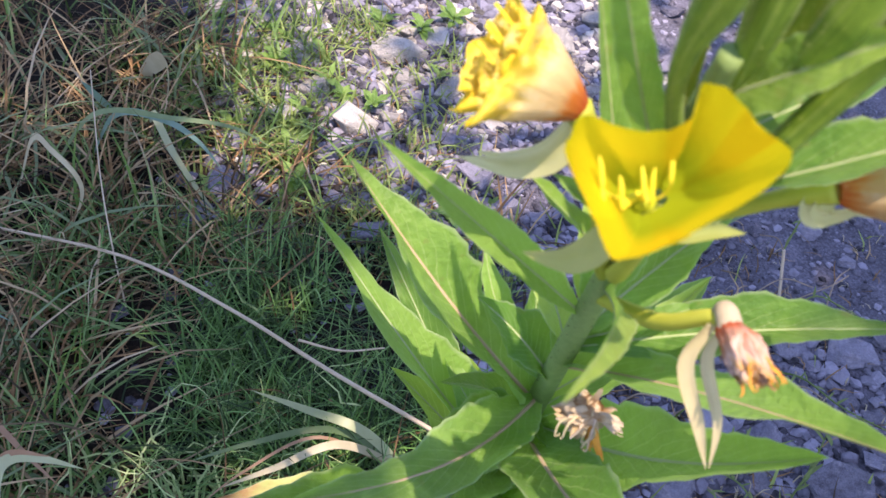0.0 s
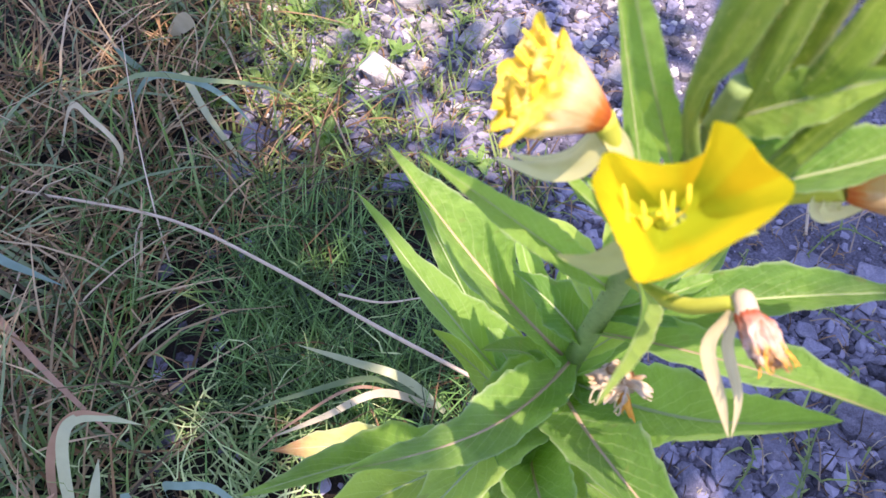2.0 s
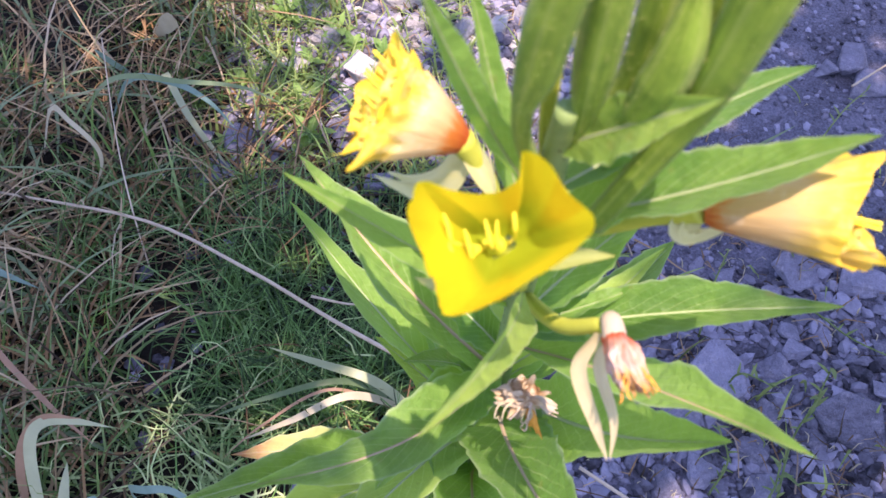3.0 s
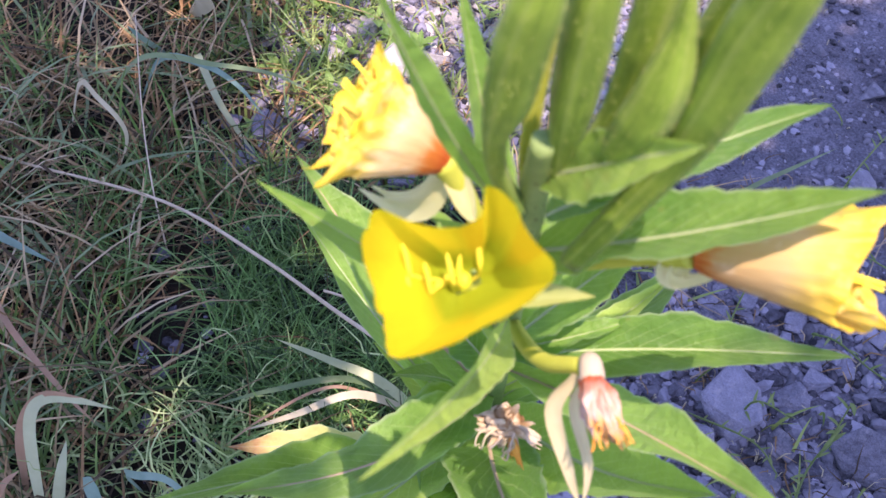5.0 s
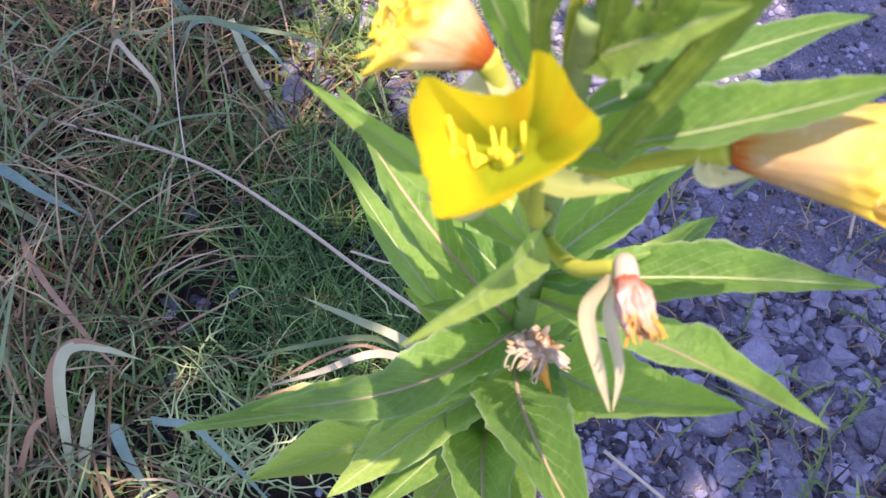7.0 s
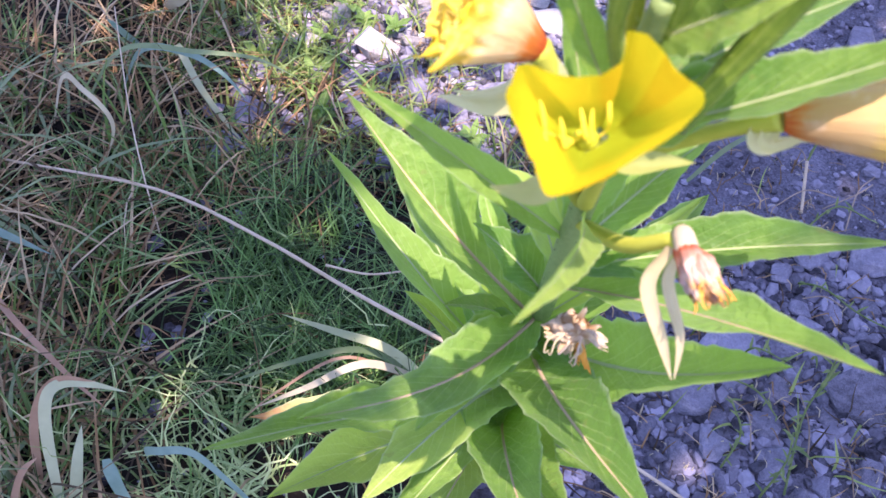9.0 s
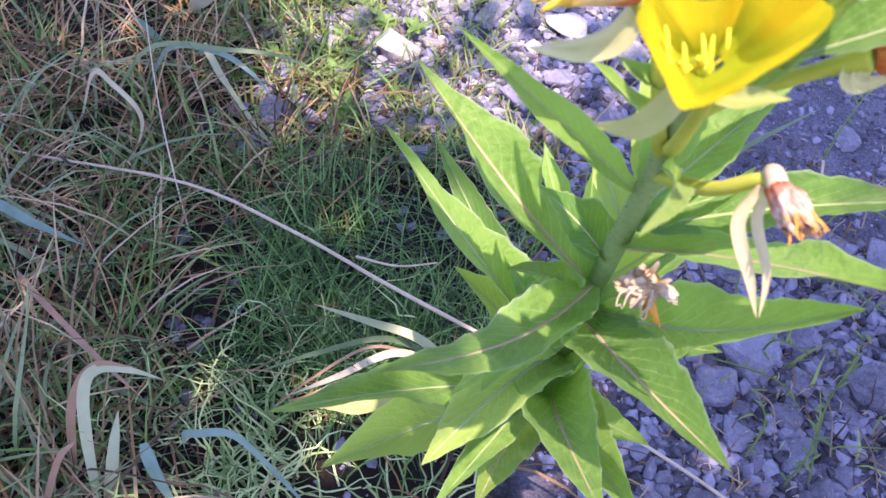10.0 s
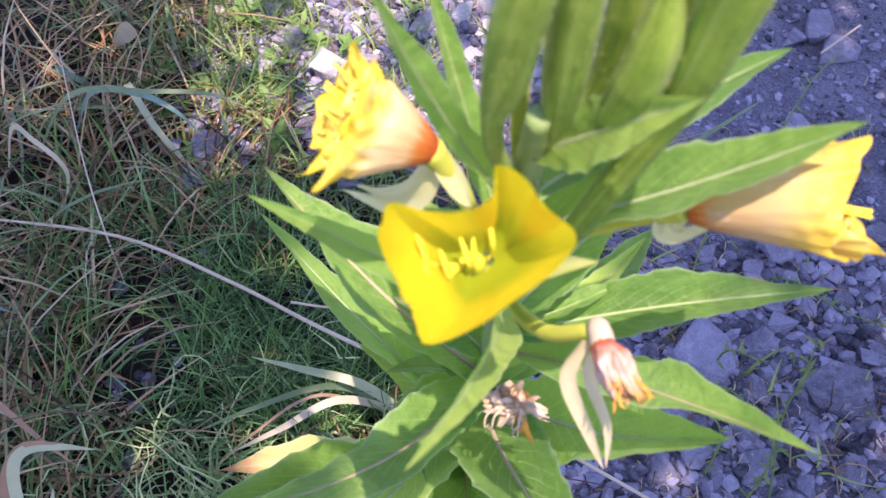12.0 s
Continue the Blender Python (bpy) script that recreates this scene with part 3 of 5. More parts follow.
def build_sunlit_chips():
    """Stone chips on the far strip of ground, their sunlight put into a pale colour."""
    pr = random.Random(19)
    verts, faces = [], []
    for _ in range(3000):
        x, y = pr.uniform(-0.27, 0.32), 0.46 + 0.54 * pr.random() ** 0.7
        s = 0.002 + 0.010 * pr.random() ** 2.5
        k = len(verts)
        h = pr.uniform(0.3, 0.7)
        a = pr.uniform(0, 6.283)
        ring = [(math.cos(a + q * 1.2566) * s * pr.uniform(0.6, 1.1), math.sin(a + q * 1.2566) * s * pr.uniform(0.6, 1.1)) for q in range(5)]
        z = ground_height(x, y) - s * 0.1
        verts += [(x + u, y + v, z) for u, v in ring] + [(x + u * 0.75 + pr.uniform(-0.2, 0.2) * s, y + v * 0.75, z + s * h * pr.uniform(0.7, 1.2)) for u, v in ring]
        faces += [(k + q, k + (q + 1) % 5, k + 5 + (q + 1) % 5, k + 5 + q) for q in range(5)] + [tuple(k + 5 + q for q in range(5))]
    thing("pale_gravel", mesh_of("pale_gravel", verts, faces, M_GRAVEL_SUNLIT, smooth=False), "stone chips among thin grass, coloured pale as if sunlit", "gravel", kind="stuff")


build_sunlit_chips()


# ---- grass ----
def grass_stuff(name, mat, label, count, place, length, width, lean, curl, seed, heading=None, twirl=0.5, rows=6, kink=0.0):
    """Many thin blades in one mesh; place(rng) gives the root, kink bends them at every joint."""
    rng = random.Random(seed)
    verts, faces = [], []
    for _ in range(count):
        x, y = place(rng)
        if noise.noise((x * 11, y * 11, 5.5)) < -0.10 and rng.random() < 0.78:
            continue
        L, w = length * rng.uniform(0.45, 1.25), width * rng.uniform(0.6, 1.35)
        a = rng.uniform(0, 2 * math.pi) if heading is None else rng.gauss(*heading)
        d = V((math.cos(a), math.sin(a), 0))
        th = abs(rng.gauss(lean, 0.35))
        cu = rng.gauss(curl, 0.5)
        p = V((x, y, ground_height(x, y) - 0.004))
        turn = rng.gauss(0, twirl)
        k = len(verts)
        for i in range(rows):
            s = i / (rows - 1)
            sd = V((-d[1], d[0], 0))
            ww = w * 0.5 * (1 - s ** 2.2) + 0.00012
            verts += [p - sd * ww, p + sd * ww]
            if i < rows - 1:
                ang = th + cu * s + (rng.gauss(0, kink) if kink else 0.0)
                p = p + (d * math.sin(ang) + V((0, 0, math.cos(ang)))) * L / (rows - 1)
                bend = turn / rows + (rng.gauss(0, kink) if kink else 0.0)
                c_, s_ = math.cos(bend), math.sin(bend)
                d = V((d[0] * c_ - d[1] * s_, d[0] * s_ + d[1] * c_, 0))
                if p[2] < 0.003:
                    p[2] = 0.003 + rng.random() * 0.004
        faces += [(k + 2 * i, k + 2 * i + 1, k + 2 * i + 3, k + 2 * i + 2) for i in range(rows - 1)]
    return thing(name, mesh_of(name, verts, faces, mat), label, "grass", kind="stuff")


def blob(spots):
    """A root placer: a weighted choice among round patches (x, y, radius, weight)."""
    def place(rng):
        x, y, r, _ = rng.choices(spots, [s[3] for s in spots])[0]
        a, q = rng.uniform(0, 6.283), r * math.sqrt(rng.random())
        return x + q * math.cos(a), y + q * math.sin(a)
    return place


grass_stuff("fine_grass", M_GRASS_FINE, "dense fine dark green grass in a low tuft", 3600,
            blob([(-0.17, 0.17, 0.13, 4), (-0.10, 0.10, 0.10, 2), (-0.05, 0.24, 0.10, 1.5), (-0.30, 0.12, 0.12, 0.7), (-0.2, 0.0, 0.12, 0.2), (-0.36, 0.28, 0.1, 0.8), (-0.25, 0.27, 0.1, 0.8)]),
            0.092, 0.0016, 0.5, 1.1, 11)
grass_stuff("wild_grass", M_GRASS, "loose green and shaded wild grass", 2600,
            blob([(-0.5, 0.2, 0.25, 2), (-0.45, 0.5, 0.22, 0.8), (-0.45, 0.75, 0.3, 1.0), (-0.2, 0.45, 0.12, 0.5), (-0.45, -0.1, 0.15, 0.8), (-0.35, 0.95, 0.3, 1), (-0.8, 0.5, 0.4, 1)]),
            0.11, 0.0030, 0.7, 0.9, 12)
grass_stuff("dry_grass", M_HAY, "tangled dry tan and brown grass", 2100,
            blob([(-0.50, 0.42, 0.16, 3), (-0.54, 0.2, 0.18, 3), (-0.40, 0.10, 0.12, 0.5), (-0.44, -0.02, 0.14, 1), (-0.27, 0.36, 0.10, 0.6), (-0.50, 0.60, 0.2, 4), (-0.37, 0.60, 0.12, 2), (-0.22, 0.38, 0.1, 1.0), (-0.1, 0.02, 0.12, 0.3), (0.1, 0.32, 0.08, 0.3)]),
            0.15, 0.0026, 0.9, 1.2, 13)
grass_stuff("hay_litter", M_HAY, "short dry grass litter lying on soil", 2900,
            blob([(-0.42, 0.22, 0.2, 4), (-0.24, 0.4, 0.12, 1.0), (-0.45, 0.0, 0.2, 0.3), (0.3, 0.15, 0.3, 2.6), (0.0, 0.2, 0.2, 0.6), (0.0, 0.55, 0.25, 1.6), (-0.1, 0.43, 0.14, 1.2)]),
            0.030, 0.0013, 1.35, 0.6, 14)
grass_stuff("curly_sedge", M_SEDGE, "wiry yellow-green curling grass", 340,
            blob([(-0.29, 0.0, 0.085, 4), (-0.20, 0.05, 0.06, 1.5), (-0.24, -0.08, 0.1, 2.5), (-0.14, -0.06, 0.08, 1.2), (-0.16, 0.12, 0.1, 0.7)]),
            0.12, 0.0021, 0.6, 1.7, 15, twirl=2.0, rows=10, kink=0.42)
grass_stuff("broad_grass", M_BLADE, "broad grey-green grass blades leaning about", 310,
            blob([(-0.55, 0.1, 0.16, 2), (-0.50, 0.32, 0.14, 1.5), (-0.52, -0.06, 0.12, 1.5), (-0.42, 0.55, 0.14, 1)]),
            0.18, 0.0046, 0.75, 1.1, 17)
grass_stuff("tan_grass", M_TAN, "long dry tan grass blades arching over each other", 330,
            blob([(-0.50, 0.40, 0.14, 2), (-0.52, 0.18, 0.16, 2), (-0.46, 0.0, 0.14, 2), (-0.40, 0.55, 0.14, 1), (-0.33, 0.28, 0.12, 0.6), (-0.30, -0.05, 0.12, 0.5)]),
            0.20, 0.0030, 0.75, 1.3, 18)
grass_stuff("thin_green_weeds", M_GRASS_LIT, "sparse grass and small weeds between stones, coloured as sunlit", 2700,
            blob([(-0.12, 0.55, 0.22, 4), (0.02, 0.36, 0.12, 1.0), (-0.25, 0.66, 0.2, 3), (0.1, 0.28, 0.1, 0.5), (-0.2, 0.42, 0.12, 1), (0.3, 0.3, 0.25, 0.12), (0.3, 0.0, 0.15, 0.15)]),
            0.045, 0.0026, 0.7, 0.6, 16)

grass_stuff("straw_bits", M_BLADE_DRY, "tiny pale straw bits strewn over the gravel", 420,
            blob([(0.33, 0.12, 0.26, 3), (0.42, 0.45, 0.2, 1), (0.2, 0.0, 0.12, 1)]),
            0.011, 0.0013, 1.5, 0.1, 19, rows=3)


# ---- single blades and stalks ----
def blade(points, width, mat, label, group="broad grass blades", hint=(0, -0.3, 1), fold=0.12, twist=0.0, name="grass_blade", n=30):
    v, f = ribbon(points, width, hint, n, fold, twist)
    return thing(name, mesh_of(name, v, f, mat), label, "grass blade", group)


def stalk(points, r0, r1, mat, label, name="dry_stalk", category="stalk"):
    v, f = tube(points, [r0, r1], 6, 26)
    return thing(name, mesh_of(name, v, f, mat), label, category)


blade([(-0.372, -0.070, 0.0), (-0.375, -0.026, 0.08), (-0.370, -0.006, 0.12), (-0.359, 0.006, 0.125), (-0.338, 0.013, 0.11), (-0.318, 0.022, 0.08)], 0.0105, M_BLADE_PALE, "broad grey-green grass blade arching over", hint=(0, -1, 0.4))
blade([(-0.402, -0.03, 0.0), (-0.387, -0.010, 0.09), (-0.364, 0.007, 0.128), (-0.335, 0.015, 0.112)], 0.008, M_RUST, "narrow rust-tipped grass blade bent over", hint=(0, -1, 0.4))
blade([(-0.365, -0.070, 0.0), (-0.354, -0.038, 0.06), (-0.349, -0.012, 0.085)], 0.011, M_BLADE_PALE, "pale upright grass blade stub", hint=(0, -1, 0.4))
blade([(-0.300, -0.020, 0.0), (-0.288, -0.045, 0.10), (-0.266, -0.062, 0.14), (-0.241, -0.068, 0.15), (-0.220, -0.078, 0.13), (-0.197, -0.085, 0.08), (-0.18, -0.087, 0.03)], 0.0070, M_BLADE_BLUE, "smooth blue-green grass blade bending down", hint=(0, -0.3, 1))
blade([(-0.322, -0.045, 0.09), (-0.315, -0.059, 0.06), (-0.301, -0.072, 0.0)], 0.012, M_BLADE_BLUE, "blue-green grass blade hanging down", hint=(0, -1, 0.5))
blade([(-0.60, 0.24, 0.0), (-0.509, 0.206, 0.10), (-0.460, 0.189, 0.09), (-0.416, 0.178, 0.07)], 0.011, M_BLADE_BLUE, "blue-green pointed grass blade lying over")
blade([(-0.350, 0.53, 0.0), (-0.336, 0.486, 0.06), (-0.305, 0.429, 0.05), (-0.279, 0.399, 0.03), (-0.257, 0.380, 0.01)], 0.0085, M_BLADE_PALE, "pale broad grass blade slanting to the soil")
blade([(-0.41, 0.47, 0.0), (-0.368, 0.457, 0.08), (-0.312, 0.430, 0.10), (-0.276, 0.421, 0.08), (-0.249, 0.407, 0.05)], 0.008, M_BLADE_BLUE, "slim blue-green grass blade arching over")
blade([(-0.45, 0.44, 0.0), (-0.387, 0.445, 0.09), (-0.297, 0.421, 0.11), (-0.236, 0.422, 0.10), (-0.195, 0.435, 0.06)], 0.006, M_BLADE, "long thin green grass blade arching over")
blade([(-0.40, 0.55, 0.0), (-0.394, 0.478, 0.09), (-0.402, 0.469, 0.115)], 0.010, M_BLADE_BLUE, "short blue-green upright grass blade")
blade([(-0.47, 0.40, 0.02), (-0.438, 0.392, 0.10), (-0.410, 0.363, 0.11), (-0.388, 0.350, 0.09), (-0.387, 0.350, 0.06), (-0.402, 0.344, 0.02)], 0.0070, M_BLADE_DRY, "dry curled pale grass blade", twist=0.6)
blade([(-0.05, 0.06, 0.02), (-0.091, 0.066, 0.075), (-0.138, 0.082, 0.08), (-0.188, 0.098, 0.085)], 0.009, M_BLADE_PALE, "pale grey-green pointed grass blade by the stem")
blade([(-0.06, 0.07, 0.02), (-0.118, 0.069, 0.07), (-0.185, 0.054, 0.07), (-0.247, 0.043, 0.05)], 0.006, M_BLADE, "thin dull green grass blade by the stem")
blade([(-0.06, 0.066, 0.02), (-0.112, 0.054, 0.07), (-0.164, 0.036, 0.06), (-0.211, 0.027, 0.04)], 0.0075, M_BLADE_DRY, "straw-coloured grass blade by the stem")
blade([(-0.07, 0.06, 0.03), (-0.13, 0.058, 0.075), (-0.19, 0.032, 0.06), (-0.23, 0.01, 0.035)], 0.003, M_RUST, "thin rust-coloured grass blade by the stem")
blade([(-0.501, 0.189, 0.02), (-0.434, 0.101, 0.08), (-0.376, 0.046, 0.07), (-0.34, 0.02, 0.05)], 0.006, M_RUST, "brown dry grass blade lying slantwise")
blade([(-0.422, -0.080, 0.0), (-0.392, -0.057, 0.08), (-0.374, -0.047, 0.10)], 0.007, M_RUST, "reddish dry grass blade standing up")
blade([(-0.28, -0.09, 0.02), (-0.27, -0.085, 0.06), (-0.31, -0.09, 0.07)], 0.012, M_RUST, "pinkish dry grass blade folded over")
blade([(-0.37, 0.60, 0.02), (-0.335, 0.572, 0.07), (-0.328, 0.555, 0.05), (-0.334, 0.550, 0.02)], 0.022, M_BLADE_DRY, "withered tan leaf hanging in the grass", hint=(0, -1, 0.5))
blade([(0.25, 0.33, 0.0), (0.295, 0.355, 0.03), (0.350, 0.390, 0.03), (0.413, 0.434, 0.02)], 0.006, M_BLADE, "long grey-green grass blade over the gravel")
stalk([(-0.60, 0.37, 0.015), (-0.494, 0.332, 0.03), (-0.329, 0.268, 0.06), (-0.212, 0.188, 0.08), (-0.123, 0.119, 0.09), (-0.02, 0.055, 0.085)], 0.0015, 0.0021, M_STRAW, "long pale dry grass stalk lying aslant")
stalk([(-0.15, 0.15, 0.09), (-0.11, 0.15, 0.075), (-0.07, 0.165, 0.06)], 0.0014, 0.0008, M_STRAW, "short dry side stalk")
stalk([(-0.39, 0.47, 0.13), (-0.366, 0.359, 0.09), (-0.346, 0.288, 0.06), (-0.331, 0.243, 0.01)], 0.0006, 0.0010, M_STRAW, "thin dry upright grass stalk")
stalk([(0.385, 0.337, 0.03), (0.371, 0.279, 0.008)], 0.0018, 0.0018, M_STRAW, "pale straw piece on the gravel", "straw")
stalk([(0.10, 0.005, 0.012), (0.162, -0.043, 0.010), (0.20, -0.075, 0.008)], 0.0018, 0.0018, M_STRAW, "pale straw piece on the gravel", "straw")
stalk([(0.50, 0.50, 0.02), (0.56, 0.535, 0.03)], 0.0015, 0.0012, M_STRAW, "pale straw piece on the gravel", "straw")


def gravel_twigs():
    """Thin dead stalks strewn over the stones."""
    rng = random.Random(52)
    for _ in range(22):
        x, y, a, L = rng.uniform(0.16, 0.50), rng.uniform(-0.06, 0.34), rng.uniform(0, 6.283), rng.uniform(0.03, 0.10)
        dx, dy, k = math.cos(a) * L, math.sin(a) * L, rng.uniform(-0.12, 0.12)
        stalk([(x, y, 0.010), (x + dx / 2 - dy * k, y + dy / 2 + dx * k, rng.uniform(0.014, 0.026)), (x + dx, y + dy, 0.010)], 0.0009, 0.0006, M_TWIG, "thin dead stalk lying over the stones", "dead_stalk")


gravel_twigs()


# ---- weeds on the gravel ----
def weed(points, seed, leaves=14, size=0.012):
    rng = random.Random(seed)
    root = thing("weed", None, "spindly green weed creeping over the gravel", "weed", "weeds on the gravel", at=points[0])
    o = V(points[0])
    pts = [V(p) - o for p in points]
    v, f = tube(pts, [0.0013, 0.0008], 5, 14)
    part("stem", mesh_of("stem", v, f, M_WEED), root)
    line = smooth_line(pts, leaves + 1)
    me = None
    for i in range(1, leaves + 1):
        d = unit((rng.uniform(-1, 1), rng.uniform(-1, 1), rng.uniform(0.1, 0.9)))
        L = size * rng.uniform(0.6, 1.3)
        v, f = ribbon([line[i], line[i] + d * L * 0.5, line[i] + d * L + V((0, 0, -0.1 * L))], L * 0.2, (0, 0, 1), 6, 0.2)
        part("leaf", mesh_of("leaf", v, f, M_WEED), root)


weed([(0.274, -0.048, 0.0), (0.302, 0.020, 0.02), (0.320, 0.044, 0.05), (0.339, 0.073, 0.07)], 1, 20, 0.02)
weed([(0.207, 0.091, 0.0), (0.260, 0.054, 0.02), (0.282, 0.027, 0.01)], 2, 8)
weed([(0.258, 0.091, 0.0), (0.264, 0.086, 0.04), (0.297, 0.076, 0.03)], 3, 12)
weed([(0.345, 0.19, 0.0), (0.363, 0.169, 0.02), (0.394, 0.135, 0.02), (0.442, 0.113, 0.01)], 4, 16)
weed([(0.400, 0.36, 0.0), (0.420, 0.387, 0.03), (0.470, 0.447, 0.03), (0.517, 0.493, 0.02)], 5, 16)
weed([(0.244, 0.152, 0.0), (0.260, 0.194, 0.03), (0.275, 0.221, 0.06)], 6, 8)
weed([(0.22, -0.02, 0.0), (0.235, 0.0, 0.03), (0.23, 0.03, 0.04)], 7, 16)
weed([(0.25, -0.05, 0.0), (0.27, -0.03, 0.03), (0.285, 0.0, 0.03)], 8, 14)
weed([(0.36, 0.25, 0.0), (0.40, 0.27, 0.03), (0.44, 0.26, 0.02)], 9, 12)

def leafy_weed(x, y, size, seed):
    """A low rosette of small oval leaves on short stalks."""
    rng = random.Random(seed)
    root = thing("leafy_weed", None, "small bright green leafy weed among the far stones", "weed", "weeds in the thin grass", at=(x, y, ground_height(x, y)))
    for k in range(rng.randint(7, 12)):
        a, L, z = k * 2.4 + rng.uniform(-0.4, 0.4), size * rng.uniform(0.6, 1.2), size * rng.uniform(0.1, 1.1)
        foot = V((0, 0, z * 0.5))
        (v, f, uv), _, _ = leaf_mesh(foot, foot + V((math.cos(a) * L, math.sin(a) * L, z * 0.5)), L * rng.uniform(0.32, 0.5), bend=0.08, fold=0.25, seed=seed + k, nu=10, nv=5, petiole=0.1)
        part("leaf", mesh_of("leaf", v, f, M_WEED_LEAF, uv), root)
    v, f = tube([(0, 0, -0.006), (0, 0, size * 0.6)], [0.0012, 0.0006], 5, 6)
    part("stem", mesh_of("stem", v, f, M_WEED), root)


def far_weeds():
    rng = random.Random(88)
    for k in range(26):
        leafy_weed(rng.uniform(-0.32, 0.06), rng.uniform(0.36, 0.78), rng.uniform(0.014, 0.028), 300 + 20 * k)


far_weeds()


# ---- unseen young tree, added above and beyond the view to shade the ground ----
def in_shade(x, y):
    """How thickly the crown stands between the sun and this spot of level ground."""
    wob = 0.06 * noise.noise((x * 3.1, y * 3.1, 4.2)) + 0.03 * noise.noise((x * 9, y * 9, 1.2))
    far = 0.38 + 0.34 * min(1.0, max(0.0, (x - 0.22) / 0.2)) + 0.12 * min(1.0, max(0.0, (-0.24 - x) / 0.12)) + wob
    # gap cut in the added crown so that the plant stays sunlit
    if ((x + 0.09) / 0.118) ** 2 + ((y + 0.025) / 0.140) ** 2 < 1 + 1.5 * wob and not (x < -0.155 and y < -0.04):
        return 0.0
    if ((x + 0.26) / 0.13) ** 2 + ((y + 0.02) / 0.12) ** 2 < 1 and noise.noise((x * 19, y * 19, 3.3)) > 0.02:
        return 0.12
    if -0.32 < x < 0.06 and -0.2 < y < 0.0:
        return 0.92 if x < -0.155 else 0.3
    return 1.0 if y < far else (0.12 if x > -0.3 else 0.5) * (y < far + 0.4)


def build_shade_tree():
    rng = random.Random(31)
    # added shade caster: its leaves stand only where in_shade wants them
    tree = thing("tree", None, "unseen young leafy tree added to shade the ground", "tree")
    slope = V(sun_dir) / sun_dir.z
    root = V((1.9, -0.4, 0.0))
    tree.location = root
    tv, tf = tube([(0, 0, -0.05), (-0.03, 0.02, 0.8), (-0.10, 0.0, 1.6), (-0.35, -0.03, 2.2)], [0.045, 0.038, 0.03, 0.022], 10, 20)
    part("trunk", mesh_of("trunk", tv, tf, M_TWIG), tree)
    for k in range(7):
        foot = V((-0.7 + 0.25 * k, rng.uniform(0.15, 0.4) if k < 4 else rng.uniform(-0.35, 0.4), 0))
        end = foot + slope * rng.uniform(2.2, 2.5) - root
        tv, tf = tube([(-0.10 - 0.03 * k, 0, 1.55 + 0.08 * k), end * 0.45 + V((-0.1, 0, 1.15)), end], [0.018, 0.011, 0.003], 6, 14)
        part("limb", mesh_of("limb", tv, tf, M_TWIG), tree)
    v, f = [], []
    for _ in range(11600):
        x, y = rng.uniform(-0.95, 1.2), rng.uniform(-0.65, 1.05)
        ragged = 1 + 0.5 * noise.noise((x * 3.5, y * 3.5, 8.1)) + 0.3 * noise.noise((x * 11, y * 11, 2.7))
        if abs((x - 0.1) / 0.97) ** 2.4 + abs((y - 0.2) / 0.82) ** 2.4 > ragged or rng.random() >= in_shade(x, y):
            continue
        z = rng.uniform(2.1, 2.65)
        p = V((x, y, 0)) + slope * z - root
        d = unit((rng.gauss(0, 1), rng.gauss(0, 1), rng.gauss(-0.3, 0.5)))
        e = unit(np.cross(d, (rng.gauss(0, 0.6), rng.gauss(0, 0.6), 1)))
        L, w = rng.uniform(0.06, 0.10), rng.uniform(0.018, 0.030)
        p = p - d * L * 0.5
        k = len(v)
        v += [p, p + d * L * 0.45 + e * w, p + d * L, p + d * L * 0.45 - e * w]
        f.append((k, k + 1, k + 2, k + 3))
    tagged(part("foliage", mesh_of("foliage", v, f, M_GRASS), tree), kind="stuff")


build_shade_tree()

# ---- the evening primrose ----
plant = thing("evening_primrose", None, "flowering evening primrose with toothed green leaves and yellow blooms", "flowering plant")


def axis_at(z):
    """The plant's leaning axis at a height."""
    return V((-0.0333 * z, -0.297 * z, z))


v_, f_ = tube([axis_at(z) for z in (-0.01, 0.1, 0.2, 0.3, 0.4, 0.5, 0.6, 0.67, 0.70)], [0.0065, 0.0062, 0.006, 0.0058, 0.0055, 0.005, 0.0045, 0.004, 0.003], 14, 60, 0.03)
stem = part("stem", mesh_of("stem", v_, f_, M_STEM), plant, "green hairy stem with dark red specks")


def stem_hairs():
    """Short hairs and dark raised specks over the stem."""
    rng = random.Random(21)
    hv, hf, dv, df = [], [], [], []
    for _ in range(900):
        z = rng.uniform(0.2, 0.69)
        a = rng.uniform(0, 6.283)
        r = np.interp(z, [0.2, 0.7], [0.006, 0.004])
        d = V((math.cos(a), math.sin(a), rng.uniform(-0.1, 0.4)))
        p = axis_at(z) + d * r * 0.97
        t = unit(np.cross(d, (0, 0, 1)))
        L = rng.uniform(0.0008, 0.0022)
        k = len(hv)
        hv += [p - t * 0.00008, p + t * 0.00008, p + unit(d) * L + V((0, 0, rng.uniform(-0.0005, 0.0005)))]
        hf.append((k, k + 1, k + 2))
        if rng.random() < 0.45:
            q = axis_at(z) + unit((d[0], d[1], 0)) * r * 1.02
            s = rng.uniform(0.0002, 0.00045)
            k = len(dv)
            up = V((0, 0.0, 1.0))
            dv += [q - t * s, q + up * s * 1.6, q + t * s, q - up * s * 1.6, q + unit((d[0], d[1], 0)) * s * 0.8]
            df += [(k, k + 4, k + 1), (k + 1, k + 4, k + 2), (k + 2, k + 4, k + 3), (k + 3, k + 4, k)]
    tagged(part("stem_hair", mesh_of("stem_hair", hv, hf, M_SEPAL), stem), kind="stuff")
    tagged(part("stem_speck", mesh_of("stem_speck", dv, df, M_DOT), stem), kind="stuff")


stem_hairs()

